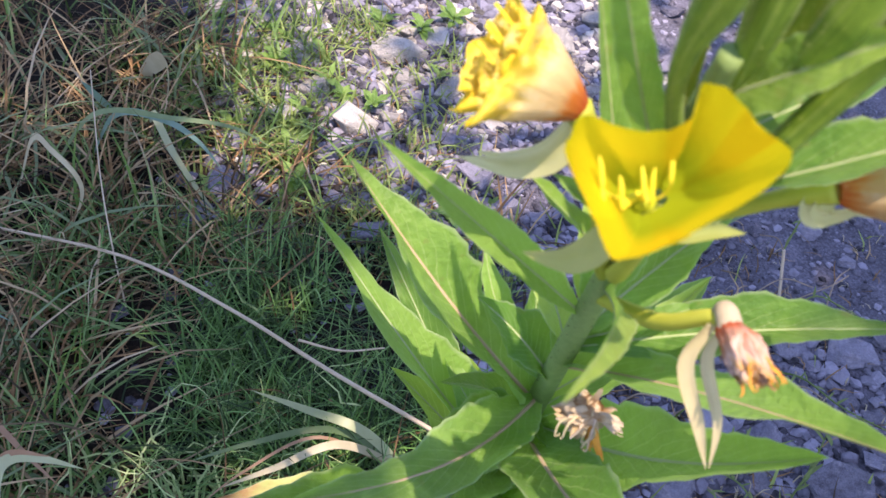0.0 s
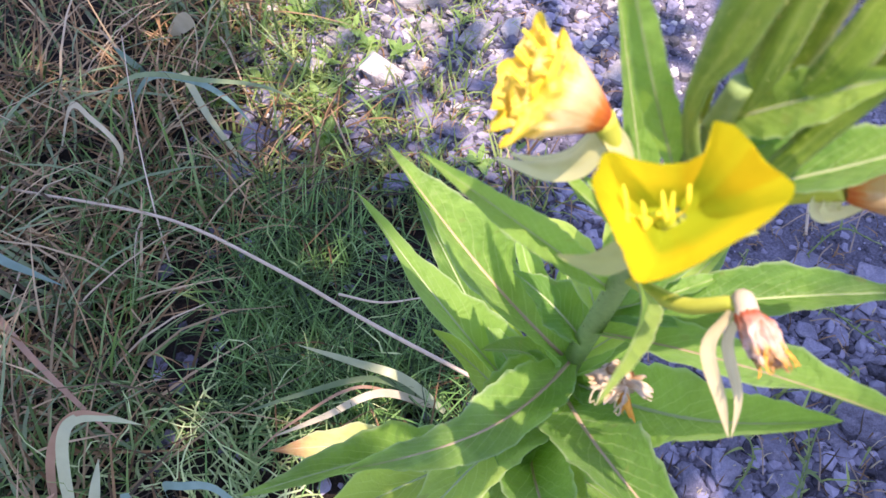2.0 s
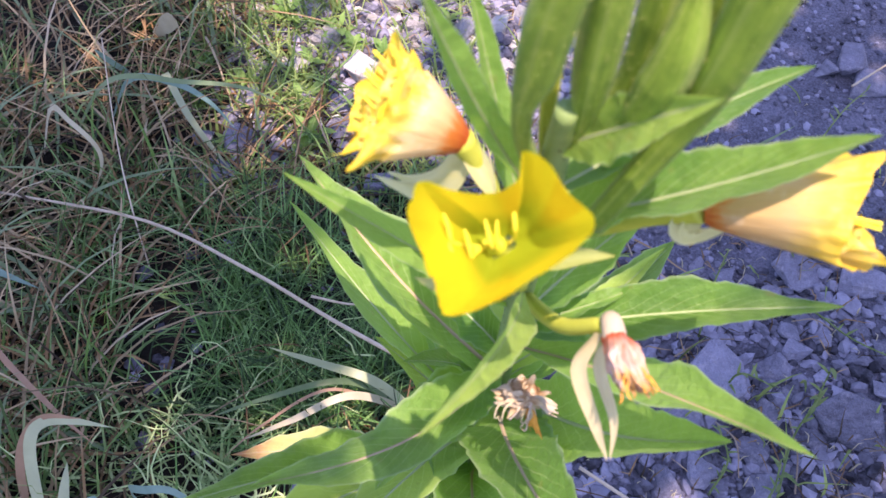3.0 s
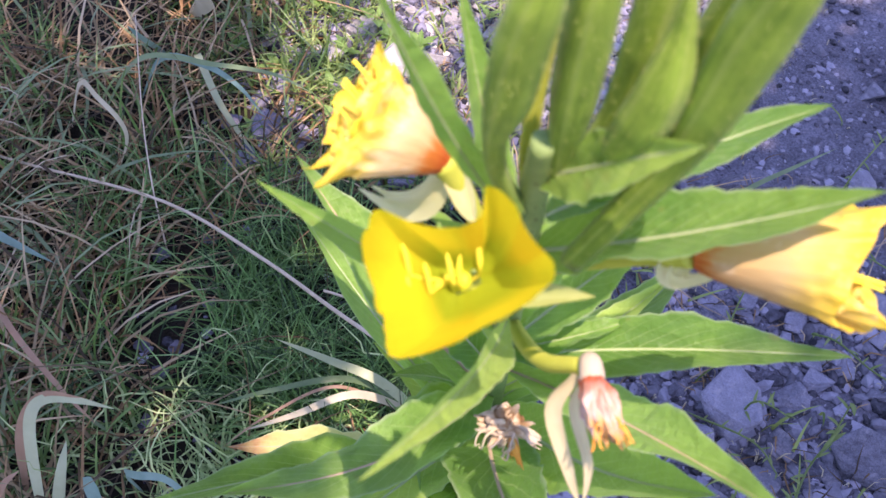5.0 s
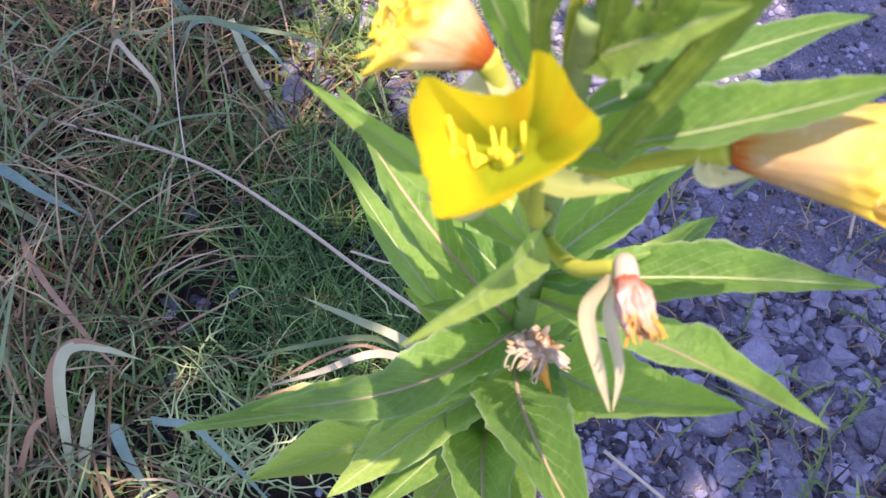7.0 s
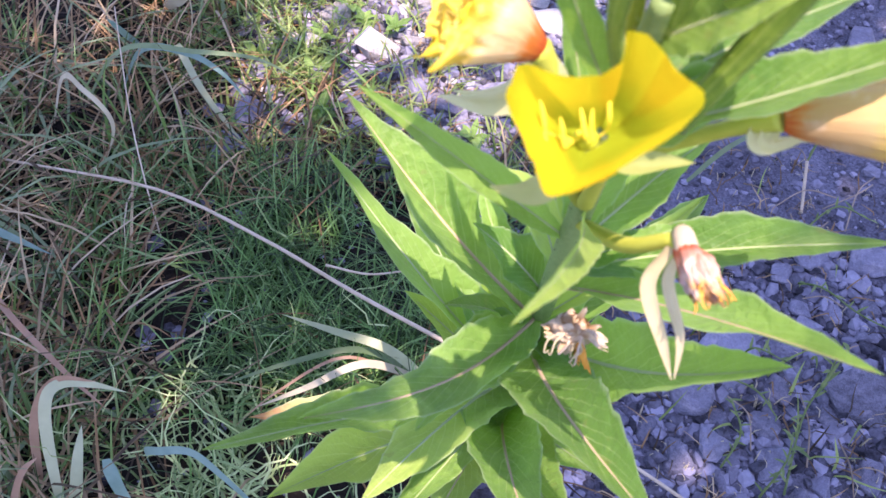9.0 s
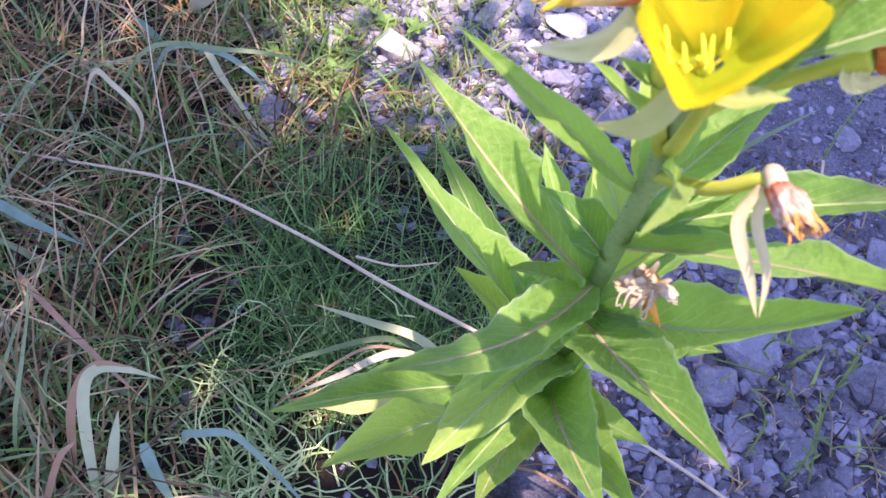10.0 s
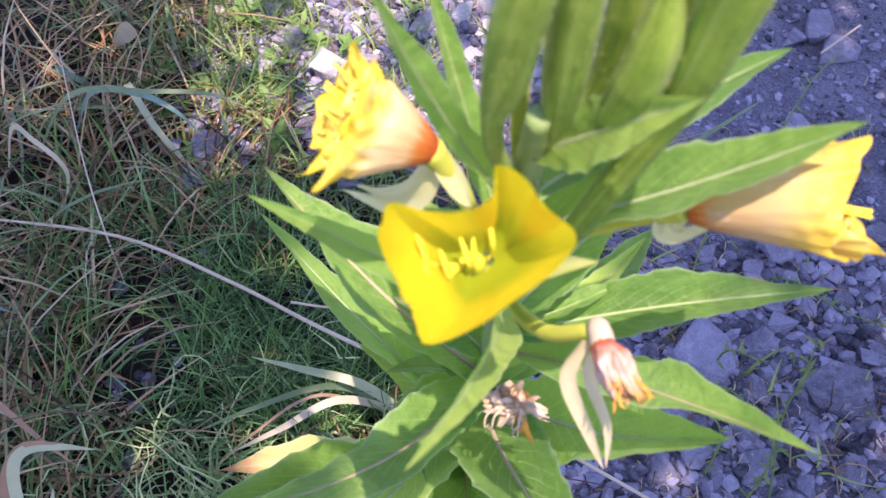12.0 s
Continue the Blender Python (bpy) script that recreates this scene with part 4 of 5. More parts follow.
# each leaf: base height, tip, width, roll, bend, fold, sway
LEAVES_LEFT = [
    (0.425, (-0.110, -0.074, 0.537), 0.044, 0, 0.05, 0.45, -0.07),
    (0.290, (-0.125, -0.030, 0.451), 0.036, 0, 0.05, 0.50, -0.06),
    (0.240, (-0.088, 0.054, 0.352), 0.030, -10, 0.03, 0.35, 0.0),
    (0.250, (-0.0807, -0.059, 0.3551), 0.036, -10, 0.03, 0.35, 0.0),
    (0.540, (-0.101, -0.172, 0.637), 0.014, -50, 0.0, 0.45, 0.0),
    (0.440, (-0.129, -0.206, 0.4755), 0.030, -5, 0.035, 0.30, -0.10),
    (0.220, (-0.183, -0.183, 0.398), 0.034, 0, -0.01, 0.30, 0.03),
    (0.170, (-0.1620, -0.1680, 0.3000), 0.050, 0, 0.06, 0.25, 0.0),
]
LEAVES_FRONT = [
    (0.385, (0.012, -0.262, 0.492), 0.044, 10, 0.07, 0.35, 0.05),
    (0.260, (-0.022, -0.248, 0.412), 0.046, 10, 0.06, 0.35, 0.04),
    (0.220, (-0.002, -0.246, 0.400), 0.044, 15, 0.06, 0.40, 0.02),
    (0.130, (0.032, -0.1674, 0.3238), 0.040, 20, 0.06, 0.3, 0.0),
    (0.140, (-0.0687, -0.1845, 0.2772), 0.042, 0, 0.06, 0.3, 0.0),
    (0.393, (0.050, -0.230, 0.559), 0.039, 32, -0.04, 0.35, 0.03),
    (0.484, (0.065, -0.250, 0.588), 0.026, 0, 0.03, 0.45, 0.0),
    (0.505, (0.113, -0.166, 0.545), 0.026, 10, 0.05, 0.40, 0.0),
]
LEAVES_SIDE = [
    (0.395, (0.091, -0.045, 0.430), 0.034, 0, 0.06, 0.35, 0.06),
    (0.515, (0.0450, -0.1270, 0.5730), 0.028, 0, 0.04, 0.30, 0.0),
    (0.628, (0.056, -0.212, 0.694), 0.024, 10, 0.02, 0.35, 0.04),
    (0.650, (0.069, -0.147, 0.657), 0.016, 10, 0.05, 0.35, 0.0),
    (0.568, (-0.061, -0.271, 0.652), 0.012, -55, 0.06, 0.40, 0.0),
    (0.465, (-0.052, -0.120, 0.500), 0.026, 0, 0.06, 0.30, 0.0),
    (0.410, (-0.078, -0.190, 0.430), 0.034, 0, 0.08, 0.30, 0.05),
    (0.310, (-0.105, -0.200, 0.370), 0.044, 0, 0.08, 0.25, 0.0),
]
LEAVES_SMALL = [
    (0.300, (0.058, -0.150, 0.400), 0.042, 10, 0.06, 0.30, 0.0),
    (0.330, (-0.090, -0.165, 0.380), 0.022, -20, 0.10, 0.30, 0.05),
    (0.270, (-0.100, -0.215, 0.345), 0.030, 10, 0.12, 0.25, -0.06),
    (0.545, (0.010, -0.128, 0.600), 0.022, 0, 0.05, 0.35, 0.0),
    (0.350, (0.030, -0.060, 0.430), 0.036, 0, 0.05, 0.30, 0.0),
    (0.680, (0.0045, -0.2295, 0.7245), 0.0165, 62, 0.02, 0.40, 0.0),
    (0.640, (-0.0625, -0.2095, 0.7450), 0.011, 50, -0.03, 0.35, 0.0),
    (0.600, (-0.045, -0.1427, 0.695), 0.012, -10, 0.0, 0.40, 0.0),
    (0.430, (0.0690, -0.0840, 0.4760), 0.018, 10, 0.06, 0.70, 0.05),
]
LEAVES = LEAVES_LEFT + LEAVES_FRONT + LEAVES_SIDE + LEAVES_SMALL
for k, (z, tip, w, roll, bend, fold, sway) in enumerate(LEAVES):
    add_leaf(plant, axis_at(z), tip, w, M_LEAF_PALE if k in (3, 7, 12, 20, 23, 25, 29, 32) else M_LEAF, seed=k + 1, roll=roll, bend=bend, fold=fold * 1.3, sway=sway, widest=0.35 if k < 2 else 0.42, wave=0.46 if k in (5, 6, 7, 12, 22, 23) else 0.30, rib=M_RIB if k in (0, 5, 8, 9, 12, 14) else M_RIB_PALE)
add_leaf(plant, axis_at(0.09), (-0.200, -0.039, 0.150), 0.028, M_LEAF_OLD, M_RIB, "yellowing leaf with a red-brown tip", seed=40, bend=0.06, fold=0.25, wave=0.9, sway=0.02, widest=0.6)


def axil_leaves():
    """Small young leaves in the axils, standing off the stem all round it."""
    rng = random.Random(77)
    for k in range(40):
        z = 0.24 + 0.38 * k / 39 + rng.uniform(-0.01, 0.01)
        a = k * 2.4 + rng.uniform(-0.4, 0.4)
        if z > 0.42 and math.sin(a) < 0.1:
            continue
        L = rng.uniform(0.028, 0.058) * (1.15 - 0.25 * (z - 0.24) / 0.36)
        root = axis_at(z)
        tip = root + V((math.cos(a) * L, math.sin(a) * L, L * rng.uniform(0.35, 1.0)))
        add_leaf(plant, root, tip, L * rng.uniform(0.24, 0.36), M_LEAF_PALE if rng.random() < 0.3 else M_LEAF, seed=60 + k, bend=rng.uniform(-0.04, 0.14), fold=0.5, wave=0.4, nu=20, nv=7, sway=rng.uniform(-0.1, 0.1))


axil_leaves()


# ---- buds ----
def bud(points, radii, label="plump green flower bud", mat=None):
    sides, n = 24, 40
    v, f = tube(points, radii, sides, n, 0.0)
    line = V(v[:sides * n]).reshape(n, sides, 3)
    mid = line.mean(axis=1, keepdims=True)
    q = np.arange(sides) / sides
    lobe = 1 + 0.05 * np.cos(8 * math.pi * q) - 0.05 * np.exp(-(np.sin(4 * math.pi * (q - 0.0625 * 2)) / 0.30) ** 2)
    v[:sides * n] = list((mid + (line - mid) * lobe[None, :, None]).reshape(-1, 3))
    uvs = [(i / (n - 1), k / sides) for i in range(n) for k in range(sides)] + [(0, 0), (1, 0)]
    ob = part("bud", mesh_of("bud", v, f, mat or M_BUD, uvs), plant, label)
    rng = random.Random(int(abs(points[0][0]) * 1e5) + len(points))
    hv, hf = [], []
    for _ in range(600):
        i = rng.randrange(24, len(v) - 26)
        ring = V(v[i // 24 * 24:i // 24 * 24 + 24])
        p, q = V(v[i]), V(v[min(i + 24, len(v) - 1)])
        g = rng.random()
        side = V(v[i // 24 * 24 + (i + 1) % 24]) - p
        p = p * g + q * (1 - g) + side * rng.random()
        d = unit(p - ring.mean(axis=0) + 0.0015 * V((rng.uniform(-1, 1), rng.uniform(-1, 1), rng.uniform(-1, 1))))
        t = unit(np.cross(d, (rng.uniform(-1, 1), rng.uniform(-1, 1), 1)))
        k = len(hv)
        hv += [p - t * 0.00007, p + t * 0.00007, p + d * rng.uniform(0.0006, 0.0018)]
        hf.append((k, k + 1, k + 2))
    tagged(part("bud_hair", mesh_of("bud_hair", hv, hf, M_SEPAL), ob), kind="stuff")
    return ob


BUDS = [
    ([(-0.0256, -0.2010, 0.6654), (-0.0324, -0.2057, 0.6857), (-0.0345, -0.2096, 0.7020), (-0.0331, -0.2136, 0.7188), (-0.0322, -0.2166, 0.7342), (-0.0305, -0.2197, 0.7487), (-0.0285, -0.2212, 0.7629), (-0.0270, -0.2228, 0.7744)],
     [0.0026, 0.0024, 0.0029, 0.0056, 0.0060, 0.0054, 0.0034, 0.0008]),
    ([(-0.0179, -0.2022, 0.6807), (-0.0184, -0.2052, 0.6939), (-0.0188, -0.2079, 0.7132), (-0.0190, -0.2103, 0.7308), (-0.0190, -0.2126, 0.7462), (-0.0186, -0.2141, 0.7605), (-0.0184, -0.2162, 0.7714)],
     [0.0029, 0.0035, 0.0053, 0.0055, 0.0049, 0.0030, 0.0007]),
    ([(-0.0104, -0.2003, 0.6900), (-0.0066, -0.2003, 0.7044), (-0.0051, -0.2013, 0.7225), (-0.0046, -0.2014, 0.7377), (-0.0044, -0.2026, 0.7526), (-0.0042, -0.2039, 0.7612)],
     [0.0028, 0.0038, 0.0046, 0.0045, 0.0030, 0.0007]),
    ([(-0.0126, -0.2055, 0.6852), (-0.0077, -0.2125, 0.7027), (-0.0049, -0.2167, 0.7171), (-0.0032, -0.2179, 0.7292), (-0.0029, -0.2176, 0.7413), (-0.0037, -0.2177, 0.7518), (-0.0044, -0.2178, 0.7596)],
     [0.0025, 0.0043, 0.0057, 0.0050, 0.0026, 0.0010, 0.0004]),
    ([(-0.0114, -0.2113, 0.6594), (-0.0030, -0.2120, 0.6804), (0.0031, -0.2148, 0.7005), (0.0072, -0.2172, 0.7215), (0.0101, -0.2193, 0.7440), (0.0117, -0.2228, 0.7599), (0.0123, -0.2260, 0.7731), (0.0123, -0.2277, 0.7817)],
     [0.0033, 0.0037, 0.0041, 0.0060, 0.0070, 0.0060, 0.0034, 0.0008]),
    ([(-0.0080, -0.2010, 0.6800), (0.0074, -0.1995, 0.7131), (0.0105, -0.2001, 0.7285), (0.0134, -0.2017, 0.7437), (0.0152, -0.2038, 0.7589), (0.0156, -0.2061, 0.7666)],
     [0.0028, 0.0040, 0.0053, 0.0053, 0.0032, 0.0007]),
]
for points, radii in BUDS:
    bud(points, radii)
bud([(-0.0230, -0.193, 0.6620), (-0.0248, -0.1935, 0.6808), (-0.0246, -0.1919, 0.6958), (-0.0242, -0.1916, 0.7089), (-0.0239, -0.1912, 0.7242), (-0.0235, -0.191, 0.740)], [0.0020, 0.0022, 0.0023, 0.0023, 0.0026, 0.0010], "slim yellow-green flower tube", M_TUBE)


# ---- flowers ----
def sepal(points, width, hint, parent, mat=None, label="pale yellow-green reflexed sepal"):
    """A thin, boat-shaped sepal that follows the points and ends in a fine tip."""
    nu, nv = 18, 7
    line = smooth_line(points, nu)
    verts, faces, uvs = [], [], []
    for i, (p, (t, nrm, side)) in enumerate(zip(line, frames_along(line, hint))):
        s = i / (nu - 1)
        w = width * 0.5 * (math.sin(math.pi * (0.12 + 0.88 * s) ** 0.8) ** 0.9 + 0.03)
        for j in range(nv):
            v = -1 + 2 * j / (nv - 1)
            lift = 0.55 * w * v * v + 0.10 * width * noise.noise((s * 4, v, width * 900))
            verts.append(p + side * v * w + nrm * lift)
            uvs.append((s, 0.5 + v / 2))
    for i in range(nu - 1):
        for j in range(nv - 1):
            a = i * nv + j
            faces.append((a, a + 1, a + nv + 1, a + nv))
    return part("sepal", mesh_of("sepal", verts, faces, mat or M_SEPAL, uvs), parent, label)


def funnel_petal(throat, axis, rim, start, span, whole, seed, nu=16, nv=24):
    """One petal of a half-open cup: it runs from the throat to its stretch of the rim, bulging and creased."""
    verts, uvs, faces = [], [], []
    for i in range(nu):
        s = i / (nu - 1)
        for j in range(nv):
            v = j / (nv - 1)
            edge = rim[int(start + v * span) % whole]
            wide = 0.5 + (v - 0.5) * (0.85 + 0.15 * s)
            low = rim[int(start + wide * span) % whole]
            e = low * (1 - s) + edge * s
            d = e - throat
            up = (d @ axis) * axis
            flat = d - up
            fl = 0.17 + 0.83 * s ** 0.72
            p = throat + flat * fl + up * (s ** 1.3)
            crease = 0.0011 * s * (noise.noise((v * 3.2, s * 1.5, seed * 4.1)) + 0.5 * noise.noise((v * 9, s * 3, seed * 2.7)))
            lap = 0.0007 * (2 * v - 1) * (1 if seed % 2 else -1)
            rough = 0.0009 * s ** 5 * noise.noise((v * 14, 0.3, seed * 1.9))
            verts.append(p + unit(flat + axis * 0.2) * (crease + rough) + axis * (lap * s + rough))
            uvs.append((s, v))
    for i in range(nu - 1):
        for j in range(nv - 1):
            a = i * nv + j
            faces.append((a, a + 1, a + nv + 1, a + nv))
    return verts, faces, uvs


def build_open_flower():
    n = unit((-0.45, -0.43, 0.78))
    c = V((-0.042, -0.239, 0.6975))
    throat = V((-0.0402, -0.2275, 0.6712))
    fl = part("flower", None, plant, "open bright yellow four-petalled flower")
    corners = [(-0.0627, -0.2298, 0.6892), (-0.0591, -0.2264, 0.6949), (-0.0523, -0.2295, 0.6957), (-0.0437, -0.2309, 0.6958), (-0.0372, -0.2305, 0.6999),
               (-0.0364, -0.2275, 0.7064), (-0.0313, -0.2319, 0.7075), (-0.0274, -0.2393, 0.7058), (-0.0222, -0.2466, 0.7050), (-0.0267, -0.2504, 0.6990),
               (-0.0365, -0.2535, 0.6918), (-0.0456, -0.2553, 0.6856), (-0.0530, -0.2553, 0.6818), (-0.0553, -0.2518, 0.6819), (-0.0575, -0.2439, 0.6839)]
    rim = smooth_line(corners + corners[:4], 18 * 12 + 1)
    whole = 15 * 12
    for k, (start, span) in enumerate(((-14, 62), (38, 52), (78, 58), (124, 52))):
        v, f, uv = funnel_petal(throat, n, rim, start % whole, span, whole, k)
        part("petal", mesh_of("petal", v, f, M_PETAL, uv), fl)
    rng = random.Random(4)
    right, up = V((1.0, 0.1, 0.0)), unit((0.0, 0.62, 0.78))
    for x, y in ((-0.0085, 0.0040), (-0.0035, -0.0005), (0.0015, 0.0015), (0.0036, 0.0010), (0.0078, 0.0050), (-0.0075, -0.0035)):
        q = unit(up + 0.45 * n + right * rng.uniform(-0.10, 0.10))
        c = throat + n * 0.0085 + right * x + up * y
        foot = throat + right * x * 0.45 + n * 0.001
        v, f = tube([foot, (foot + c - q * 0.004) / 2 + right * x * 0.1, c - q * 0.0040], [0.0004, 0.0003, 0.0003], 6, 8)
        part("filament", mesh_of("filament", v, f, M_STAMEN), fl)
        v, f = tube([c - q * 0.0042, c - q * 0.002, c + q * 0.002, c + q * 0.0045 + right * rng.uniform(-0.0004, 0.0004)], [0.0003, 0.00065, 0.0006, 0.0002], 8, 10)
        part("anther", mesh_of("anther", v, f, M_STAMEN), fl)
    v, f = tube([throat - n * 0.004, throat - n * 0.002, throat - n * 0.0005, throat + n * 0.001], [0.0010, 0.0026, 0.0030, 0.0026], 20, 12)
    part("throat", mesh_of("throat", v, f, M_THROAT), fl, "green-yellow throat of the flower")
    v, f = tube([throat - n * 0.002, throat + n * 0.007], [0.0006, 0.0006], 6, 8)
    part("style", mesh_of("style", v, f, M_STAMEN), fl)
    root = axis_at(0.585)
    v, f = tube([root, root + V((-0.006, -0.02, 0.02)), throat - n * 0.022, throat - n * 0.010, throat - n * 0.0045], [0.0028, 0.0030, 0.0020, 0.0022, 0.0028], 10, 26)
    part("floral_tube", mesh_of("floral_tube", v, f, M_TUBE), fl, "slender yellow-green flower tube")
    b = throat - n * 0.003
    sepal([b + n * 0.004, V((-0.0425, -0.2200, 0.6500)), V((-0.0475, -0.2165, 0.6385)), V((-0.0542, -0.2120, 0.6325)), V((-0.0605, -0.2075, 0.6290))], 0.0085, (-0.4, -0.6, 0.6), fl)
    sepal([b + n * 0.002, V((-0.0318, -0.2140, 0.6520)), V((-0.0225, -0.2134, 0.6470)), V((-0.0131, -0.2130, 0.6466)), V((-0.0030, -0.2125, 0.6453))], 0.0080, (0.2, -0.7, 0.7), fl)


build_open_flower()


def wilted_corolla(base, mouth, spread, length_noise, seed, nu=46, nv=128, r0=0.004, r1=0.017, up=(0, 0, 1), flat=0.75, frill=1.0, pleat=1.0):
    """A collapsed, crumpled corolla: pleated funnel with a torn, ruffled mouth."""
    b, m_ = V(base), V(mouth)
    ax = unit(m_ - b)
    e1 = unit(V(up) - (V(up) @ ax) * ax)
    e2 = np.cross(ax, e1)
    L = np.linalg.norm(m_ - b)
    verts, uvs, faces = [], [], []
    for i in range(nu):
        s = i / (nu - 1)
        for j in range(nv):
            q = 2 * math.pi * j / nv
            nz = noise.noise((math.cos(q) * 1.3, math.sin(q) * 1.3, seed + s * 0.7))
            nz2 = noise.noise((math.cos(q) * 3.5 + seed, math.sin(q) * 3.5, s * 2.5))
            r = r0 + (r1 - r0) * (math.sin(min(1.0, s * 1.15) * math.pi / 2) ** 1.2)
            r *= 1 + s * pleat * (0.32 * nz + 0.50 * nz2) + 0.10 * s * math.sin(4 * q + seed) + 0.07 * pleat * s * math.sin(9 * q + 5 * nz + 6 * s)
            nz3 = noise.noise((math.cos(q) * 6.5, math.sin(q) * 6.5, seed * 1.3 + s * 4.5))
            r *= 1 + 0.16 * s * nz3 + frill * (0.09 * s ** 3 * math.sin(13 * q + 7 * nz) + 0.08 * s ** 4 * math.sin(29 * q + 9 * nz2) + 0.30 * s ** 2 * nz3)
            r *= 1 - 0.30 * max(0, s - 0.72) / 0.28 * (1 + nz2)
            along = L * s * (1 + s * frill * length_noise * (0.8 * nz + 0.9 * nz2 + 0.5 * nz3)) + 0.0015 * s * math.sin(9 * q + seed)
            verts.append(b + ax * along + e1 * r * math.cos(q) + e2 * r * flat * math.sin(q) + V((0, 0, -0.004)) * s * s)
            uvs.append((s, j / nv * 2))
    for i in range(nu - 1):
        for j in range(nv):
            a, c = i * nv + j, i * nv + (j + 1) % nv
            faces.append((a, c, c + nv, a + nv))
    return verts, faces, uvs


def wilted_funnel(base, mouth, wide, rw, rt, seed, ruffle=1.0, flare=0.9, r0=0.004, phase=0.0, lobe=0.12, pleat=0.04, nu=44, nv=132):
    """A limp corolla, flattened across, smooth and pleated at its base and ruffled at its mouth."""
    b, m_ = V(base), V(mouth)
    ax = unit(m_ - b)
    e1 = unit(V(wide) - (V(wide) @ ax) * ax)
    e2 = np.cross(ax, e1)
    L = np.linalg.norm(m_ - b)
    verts, uvs, faces = [], [], []
    for i in range(nu):
        s = i / (nu - 1)
        late = max(0.0, (s - 0.62) / 0.38)
        for j in range(nv):
            q = 2 * math.pi * j / nv
            c, d = math.cos(q), math.sin(q)
            nz = noise.noise((c * 1.2, d * 1.2, seed + s * 0.6))
            nz2 = noise.noise((c * 1.9 + seed, d * 1.9, late * 1.6))
            nz3 = noise.noise((c * 3.6, d * 3.6, seed * 1.7 + late * 3.0))
            fold = 1 + s * (0.16 * nz + 0.07 * math.sin(4 * q + phase) + pleat * math.sin(7 * q + 5 * nz + phase)) + 0.012 * s * math.sin(23 * q + 9 * nz)
            ruf = ruffle * late * (0.36 * nz2 + 0.26 * nz3)
            ruf = min(0.20, max(-0.22, ruf))
            a_ = (r0 + (rw - r0) * s ** flare) * (fold + ruf)
            b_ = (r0 + (rt - r0) * math.sin(min(1.0, s * 1.25) * math.pi / 2)) * (fold + 1.4 * ruf)
            along = L * s * (1 + lobe * s * math.sin(2 * q + phase) + 0.5 * lobe * s * nz) + ruffle * late * (0.0050 * nz2 + 0.0012 * nz3)
            verts.append(b + ax * along + e1 * a_ * c + e2 * b_ * d + V((0, 0, -0.003)) * s * s)
            uvs.append((s, j / nv * 2))
    for i in range(nu - 1):
        for j in range(nv):
            a, c = i * nv + j, i * nv + (j + 1) % nv
            faces.append((a, c, c + nv, a + nv))
    return verts, faces, uvs


def curled_edge(p, out, across, length, width, seed, curl=2.2, nu=12, nv=18):
    """A torn petal edge that rolls back on itself."""
    out, across = unit(out), unit(V(across) - (V(across) @ unit(out)) * unit(out))
    nrm = np.cross(out, across)
    verts, uvs, faces = [], [], []
    for i in range(nu):
        s = i / (nu - 1)
        a = curl * s
        fwd, lift = math.sin(a) / curl * length, (1 - math.cos(a)) / curl * length
        for j in range(nv):
            v = -1 + 2 * j / (nv - 1)
            rag = 1 + 0.18 * noise.noise((v * 2.6, 0.4, seed * 3.3)) + 0.05 * noise.noise((v * 8, s, seed))
            w = 0.5 * width * (1 - 0.35 * s) * (1 - 0.15 * abs(v) * s)
            h = 0.16 * width * s * noise.noise((v * 1.8, s * 2, seed * 1.9)) + 0.05 * width * math.sin(9 * v + seed) * s
            verts.append(V(p) + out * fwd * rag + across * v * w + nrm * (lift * rag + h - 0.12 * width * v * v))
            uvs.append((0.72 + 0.28 * s, j / (nv - 1)))
    for i in range(nu - 1):
        for j in range(nv - 1):
            a = i * nv + j
            faces.append((a, a + 1, a + nv + 1, a + nv))
    return verts, faces, uvs


